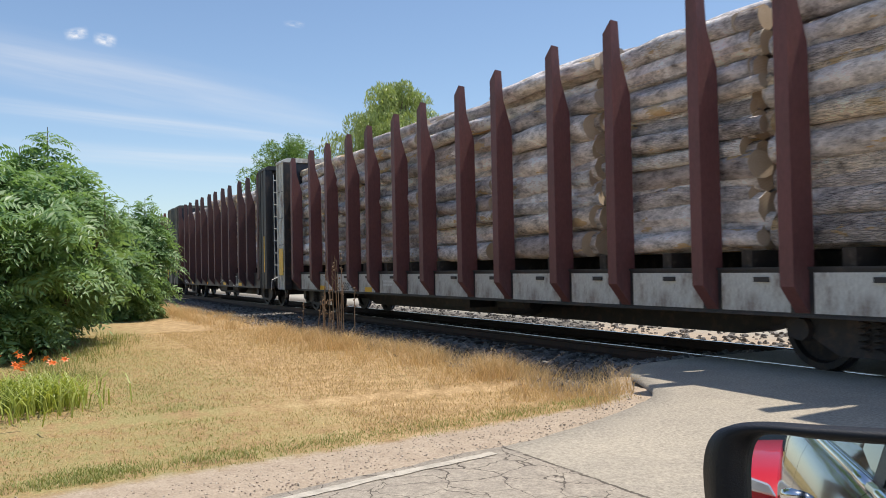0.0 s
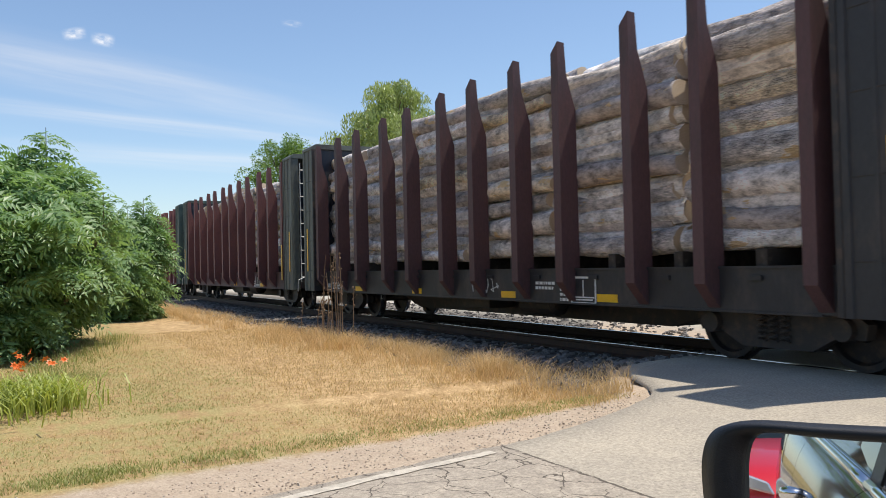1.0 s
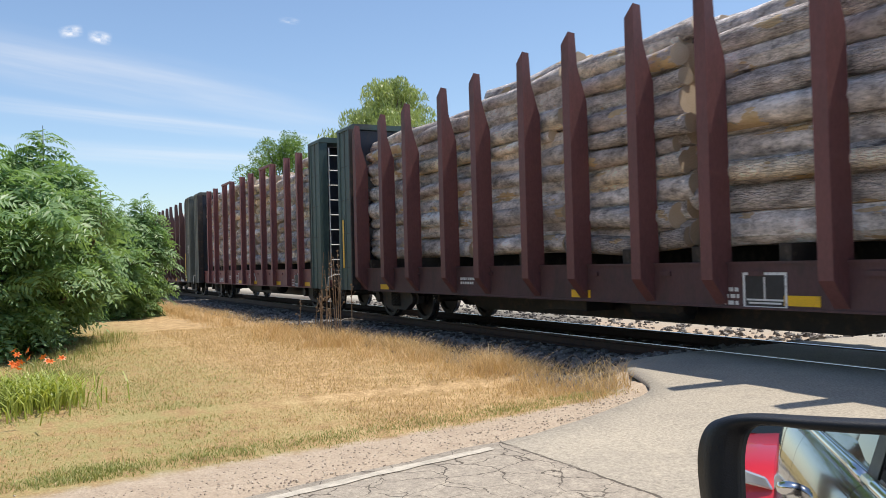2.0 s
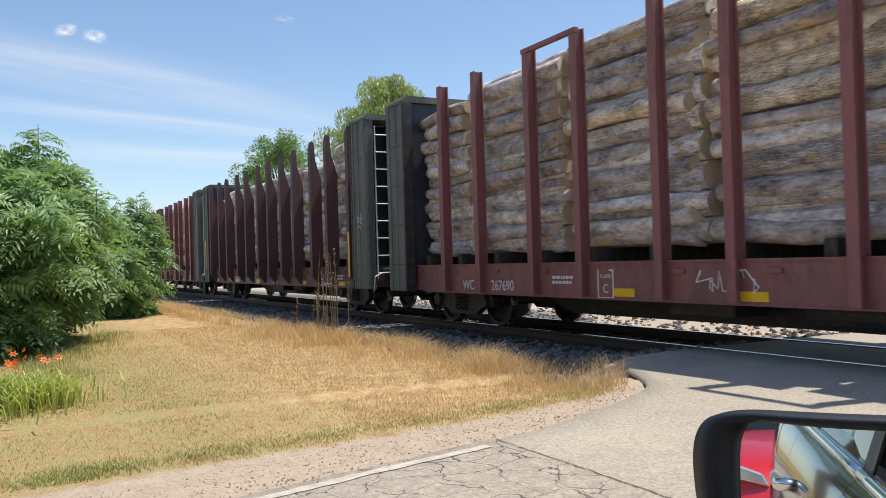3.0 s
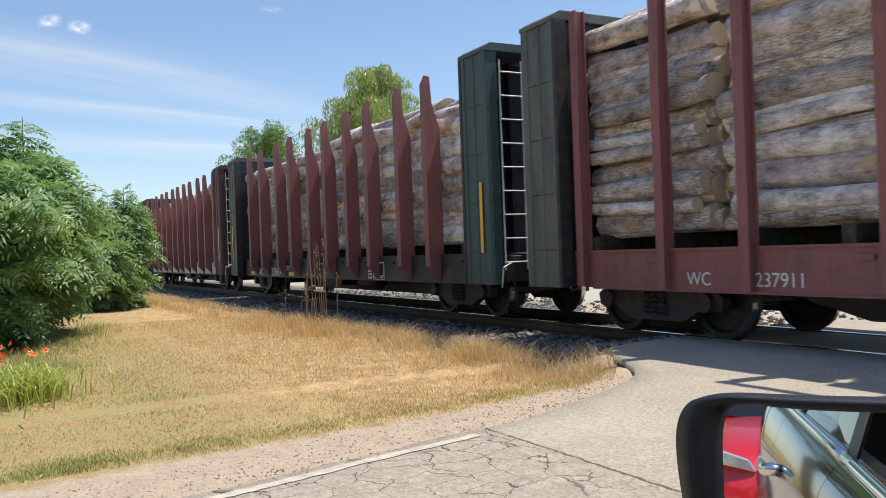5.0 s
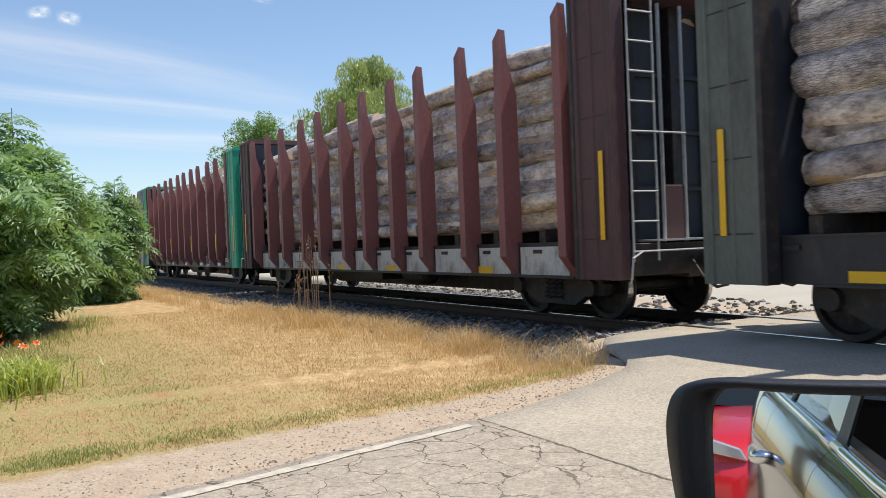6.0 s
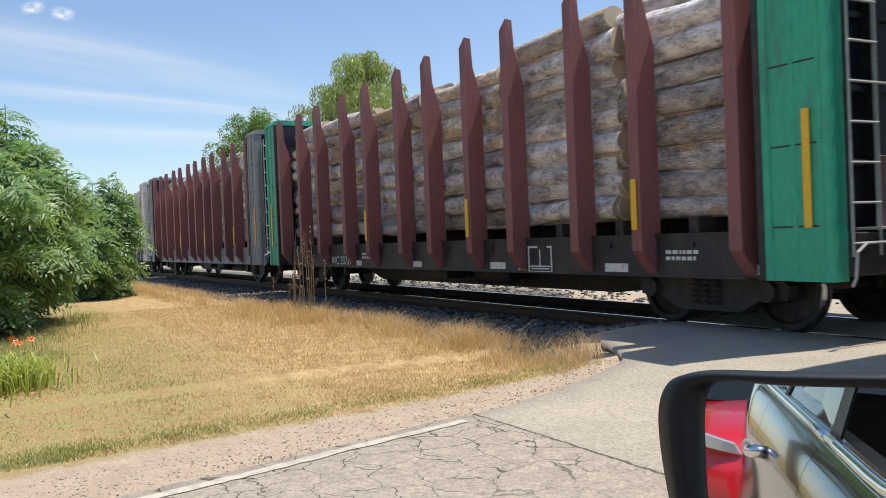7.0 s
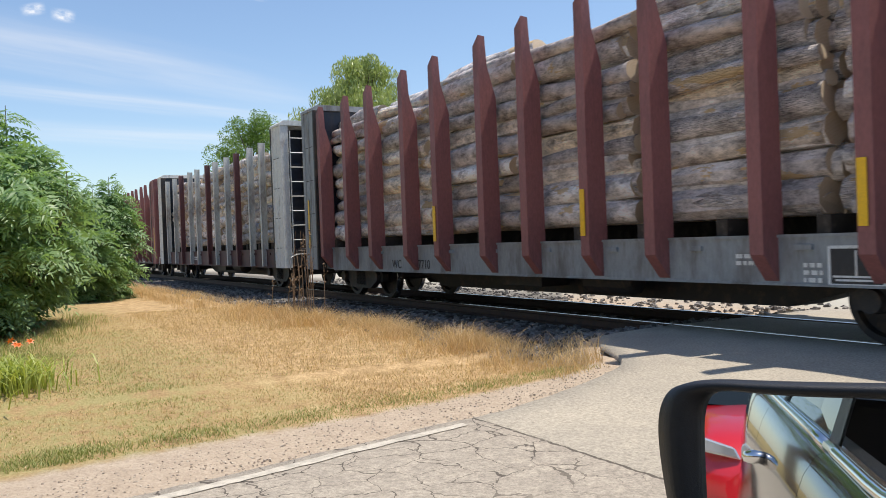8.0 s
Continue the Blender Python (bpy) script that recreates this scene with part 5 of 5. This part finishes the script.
def rounded(pts, n=5, k=0.42):
    """Round a closed outline's corners by cutting them twice."""
    for _ in range(3):
        out = []
        for i, p in enumerate(pts):
            q = pts[(i + 1) % len(pts)]
            out += [(p[0] * 0.75 + q[0] * 0.25, p[1] * 0.75 + q[1] * 0.25), (p[0] * 0.25 + q[0] * 0.75, p[1] * 0.25 + q[1] * 0.75)]
        pts = out
    return pts


def build_mirror(car):
    thing = new("wing_mirror")
    thing.parent = car
    thing["label"] = "black plastic wing mirror on the door"
    thing.matrix_basis = Matrix.Translation(GLASS_AT) @ Matrix((GLASS_U, GLASS_V, GLASS_N)).transposed().to_4x4()
    glass = rounded([(-0.036, 0.050), (-0.051, 0.032), (-0.050, -0.02), (-0.046, -0.088), (0.03, -0.092), (0.145, -0.085), (0.150, 0.02), (0.146, 0.056), (0.03, 0.048)])
    outer = rounded([(-0.066, 0.056), (-0.090, 0.033), (-0.089, -0.02), (-0.064, -0.128), (0.03, -0.124), (0.175, -0.115), (0.185, 0.02), (0.180, 0.069), (0.03, 0.059)])
    bm = bmesh.new()
    n = len(glass)
    loops = [(glass, -0.004), (glass, 0.010)]
    mid = [((a[0] * 0.45 + b[0] * 0.55), (a[1] * 0.45 + b[1] * 0.55)) for a, b in zip(glass, outer)]
    c = (0.045, -0.025)

    def grown(pts, f):
        return [(c[0] + (p[0] - c[0]) * f, c[1] + (p[1] - c[1]) * f) for p in pts]
    loops += [(mid, 0.020), (outer, 0.008), (grown(outer, 1.01), -0.012), (grown(outer, 0.97), -0.05), (grown(outer, 0.80), -0.085), (grown(outer, 0.45), -0.105), (grown(outer, 0.05), -0.11)]
    rings = [[bm.verts.new((x, y, z)) for x, y in pts] for pts, z in loops]
    for s, e in zip(rings, rings[1:]):
        for k in range(n):
            bm.faces.new((s[k], s[(k + 1) % n], e[(k + 1) % n], e[k]))
    bm.faces.new(rings[-1])
    bmesh.ops.recalc_face_normals(bm, faces=bm.faces)
    smooth_mesh(part("housing", bm, M["blackplastic"], thing, "black grained plastic housing"))
    bm = bmesh.new()
    bm.faces.new([bm.verts.new((x, y, 0.0)) for x, y in grown(glass, 1.02)])
    part("mirror_glass", bm, M["mirror"], thing, "flat silvered mirror glass")
    bm = bmesh.new()
    tube(bm, [(0.15, -0.06, -0.05), (0.21, -0.075, -0.06), (0.30, -0.08, -0.03)], [0.035, 0.03, 0.04], 10)
    part("mount", bm, M["blackplastic"], thing)


SIDE_PROFILE = [(-0.298, 1.0), (-0.312, 0.996), (-0.332, 0.982), (-0.355, 0.945), (-0.372, 0.89), (-0.384, 0.82), (-0.380, 0.74), (-0.392, 0.66), (-0.395, 0.55), (-0.385, 0.42), (-0.35, 0.30)]


def body_x(y):
    """How far the side draws in towards nose and tail."""
    return 0.05 * max(0, -2.3 - y) ** 1.6 + 0.02 * max(0, y - 0.4)


def belt_rise(y):
    return 0.072 * max(0.0, -y)


def skin(bm, y0, y1, prof, steps, thick=0.03):
    rows = []
    for k in range(steps + 1):
        y = y0 + (y1 - y0) * k / steps
        rows.append([bm.verts.new((x + body_x(y), y, z + belt_rise(y) * max(0, (z - 0.6) / 0.4))) for x, z in prof])
    rows_in = [[bm.verts.new((v.co.x + thick, v.co.y, v.co.z)) for v in r] for r in rows]
    m = len(prof)
    for a, b in zip(rows, rows[1:]):
        for j in range(m - 1):
            bm.faces.new((a[j], a[j + 1], b[j + 1], b[j])).smooth = True
    for a, b in zip(rows_in, rows_in[1:]):
        for j in range(m - 1):
            bm.faces.new((a[j], b[j], b[j + 1], a[j + 1]))
    for k in range(len(rows) - 1):
        for j in (0, m - 1):
            bm.faces.new([bm.verts.new(v.co) for v in (rows[k][j], rows[k + 1][j], rows_in[k + 1][j], rows_in[k][j])])
    for r, q in ((rows[0], rows_in[0]), (rows[-1], rows_in[-1])):
        r, q = [bm.verts.new(v.co) for v in r], [bm.verts.new(v.co) for v in q]
        for j in range(m - 1):
            bm.faces.new((r[j], q[j], q[j + 1], r[j + 1]))
    bmesh.ops.recalc_face_normals(bm, faces=bm.faces)


def build_own_car():
    car = new("grey_car")
    tagged(car, "glossy dark grey car with chrome window trim and handles", "car")
    for name, y0, y1, steps in (("front_door", 0.62, -0.533, 10), ("rear_door", -0.538, -1.72, 10), ("rear_wing", -1.726, -3.15, 14)):
        bm = bmesh.new()
        skin(bm, y0, y1, SIDE_PROFILE, steps)
        part(name, bm, M["carpaint"], car)
    bm = bmesh.new()
    skin(bm, 0.60, -3.0, [(x + 0.036, z) for x, z in SIDE_PROFILE], 14)
    part("inner_panel", bm, M["blackplastic"], car)
    for y0, y1 in ((0.5, -0.53), (-0.54, -2.2)):
        bm = bmesh.new()
        pts = [(-0.308 + body_x(y), y, 1.006 + belt_rise(y)) for y in np.linspace(y0, y1, 10)]
        tube(bm, pts, 0.013, 8)
        smooth_mesh(part("belt_trim", bm, M["chrome"], car, "chrome strip under the windows"))
    for yh in (-0.30, -1.42):
        bm = bmesh.new()
        pts = [(-0.370, yh - 0.085, 0.862), (-0.402, yh - 0.07, 0.866), (-0.412, yh, 0.872), (-0.402, yh + 0.07, 0.878), (-0.370, yh + 0.085, 0.882)]
        z = belt_rise(yh) * 0.68
        tube(bm, [(x, y, q + z) for x, y, q in pts], [0.014, 0.021, 0.022, 0.021, 0.014], 8)
        smooth_mesh(part("door_handle", bm, M["chrome"], car, "chrome door handle"))

    def pane(y0, y1, mat, name, x_out=0.0):
        bm = bmesh.new()
        v = []
        for y, d in ((y0, 0), (y1, 0)):
            for x, z in ((-0.290, 1.01 + belt_rise(y)), (-0.24, 1.24), (-0.165, 1.43)):
                v.append((x + x_out + body_x(y), y, z))
        vs = [bm.verts.new(q) for q in v] + [bm.verts.new((q[0] + 0.006, q[1], q[2])) for q in v]
        for o, f in ((0, 1), (6, -1)):
            for q in ((0, 1, 4, 3), (1, 2, 5, 4)):
                bm.faces.new([vs[o + i] for i in (q if f > 0 else q[::-1])])
        part(name, bm, mat, car)
    pane(-0.60, -1.55, M["tint"], "rear_window")
    pane(-0.48, -0.60, M["blackplastic"], "door_pillar", -0.006)
    pane(-1.55, -1.62, M["blackplastic"], "door_pillar", -0.006)
    pane(-1.62, -2.1, M["tint"], "quarter_window")
    bm = bmesh.new()
    prism(bm, [(-0.34, 0.40), (-0.20, 0.42), (-0.42, 1.12), (-0.55, 1.12)], "x", 0.05, 0.50)
    prism(bm, [(-0.46, 1.18), (-0.42, 1.36), (-0.50, 1.38), (-0.55, 1.18)], "x", 0.16, 0.40)
    tube(bm, [(0.28, -0.49, 1.05), (0.28, -0.50, 1.24)], 0.03, 6)
    part("front_seat", bm, M["cloth"], car, "dark cloth seat with headrest", 0.03)
    bm = bmesh.new()
    prism(bm, [(-1.70, 0.40), (-1.45, 0.42), (-1.80, 1.15), (-2.0, 1.15)], "x", -0.15, 1.2)
    part("rear_seat", bm, M["cloth"], car, "", 0.03)
    bm = bmesh.new()
    rows = []
    for y, z in ((0.25, 1.43), (-0.3, 1.48), (-1.2, 1.49), (-1.9, 1.44), (-2.3, 1.34)):
        rows.append([bm.verts.new((x, y, z + dz)) for x, dz in ((-0.17, 0.0), (-0.10, 0.03), (0.3, 0.06), (0.8, 0.06), (1.2, 0.03), (1.27, 0.0))])
    for a, b in zip(rows, rows[1:]):
        for j in range(5):
            bm.faces.new((a[j], a[j + 1], b[j + 1], b[j])).smooth = True
    part("roof", bm, M["carpaint"], car)
    for y in (-2.05,):
        bm = bmesh.new()
        lathe(bm, [(0.19, -0.09), (0.30, -0.10), (0.325, -0.06), (0.325, 0.06), (0.30, 0.10), (0.19, 0.1)], 28, "x", (-0.30, y, 0.325 + 0.012))
        part("wheel", bm, M["rubber"], car)
    return car


def build_red_car():
    """Small red car facing +y: lofted body, windscreen, lamps, wheels."""
    car = new("red_car")
    tagged(car, "bright red car waiting behind on the road", "car")
    car.location = (0.24, -4.75, 0.012)
    sections = [(0.0, 0.60, 0.30, 0.62), (-0.08, 0.76, 0.24, 0.74), (-0.3, 0.86, 0.22, 0.84), (-0.8, 0.90, 0.22, 0.93), (-1.25, 0.91, 0.22, 1.0), (-2.2, 0.91, 0.22, 1.0), (-3.4, 0.90, 0.22, 1.0), (-4.1, 0.80, 0.30, 0.95)]
    bm = bmesh.new()
    rows = []
    for y, w, z0, z1 in sections:
        pr = [(-w * 0.9, z0), (-w, z0 + 0.15), (-w, (z0 + z1) / 2 + 0.05), (-w * 0.96, z1 - 0.10), (-w * 0.80, z1 - 0.01), (-w * 0.4, z1 + 0.025), (0, z1 + 0.035)]
        pr = pr + [(-x, z) for x, z in pr[-2::-1]]
        rows.append([bm.verts.new((x, y, z)) for x, z in pr])
    for a, b in zip(rows, rows[1:]):
        for j in range(len(a) - 1):
            bm.faces.new((a[j], b[j], b[j + 1], a[j + 1])).smooth = True
        bm.faces.new((a[-1], b[-1], b[0], a[0]))
    bm.faces.new(rows[0])
    bm.faces.new(rows[-1][::-1])
    bmesh.ops.recalc_face_normals(bm, faces=bm.faces)
    part("body", bm, M["redpaint"], car)
    bm = bmesh.new()
    roof = [(-1.22, 0.80, 1.0), (-2.0, 0.62, 1.44), (-3.0, 0.62, 1.46), (-3.9, 0.76, 1.0)]
    rows = [[bm.verts.new((s * w, y, z)) for s in (-1, -0.5, 0.5, 1)] for y, w, z in roof]
    for a, b in zip(rows, rows[1:]):
        for j in range(3):
            bm.faces.new((a[j], a[j + 1], b[j + 1], b[j]))
    for s in (0, 3):
        bm.faces.new([r[s] for r in rows])
    bmesh.ops.recalc_face_normals(bm, faces=bm.faces)
    part("windscreen", bm, M["tint"], car, "dark tinted glass")
    bm = bmesh.new()
    box(bm, -0.62, 0.62, -2.95, -2.05, 1.445, 1.49)
    part("roof", bm, M["redpaint"], car, "", 0.02)
    for s in (-1, 1):
        bm = bmesh.new()
        prism(bm, [(s * 0.50, 0.66), (s * 0.80, 0.70), (s * 0.89, 0.78), (s * 0.80, 0.80), (s * 0.55, 0.74)], "y", -0.40, 0.0)
        part("headlight", bm, M["lamp"], car, "clear headlight", 0.012)
        for y in (-0.85, -3.3):
            bm = bmesh.new()
            lathe(bm, [(0.19, -0.09), (0.29, -0.10), (0.315, -0.06), (0.315, 0.06), (0.29, 0.10), (0.19, 0.1)], 24, "x", (s * 0.84, y, 0.315))
            part("wheel", bm, M["rubber"], car)
    bm = bmesh.new()
    box(bm, -0.45, 0.45, -0.05, 0.012, 0.36, 0.52)
    part("grille", bm, M["blackplastic"], car, "", 0.01)
    return car


def build_rear_trees():
    for x, y, h, r, s in ((-7.0, -7.6, 10.0, 3.3, 30), (-7.4, -14.0, 10.0, 3.8, 31), (-6.4, -21.0, 12.0, 4.4, 32), (-5.6, -32.0, 14.0, 4.8, 34), (-4.0, -52.0, 16.0, 6.5, 35), (8.5, -26.0, 10.0, 4.0, 33)):
        far_tree("roadside_tree", "leafy green roadside tree seen in the car mirror", x, y, h, r, s, "maple", 0.0, 15000, 60)


build_ground()
build_road()
build_track()
build_sky()
build_plants()
build_rear_trees()
build_mirror(build_own_car())
build_red_car()
build_train()
motions()
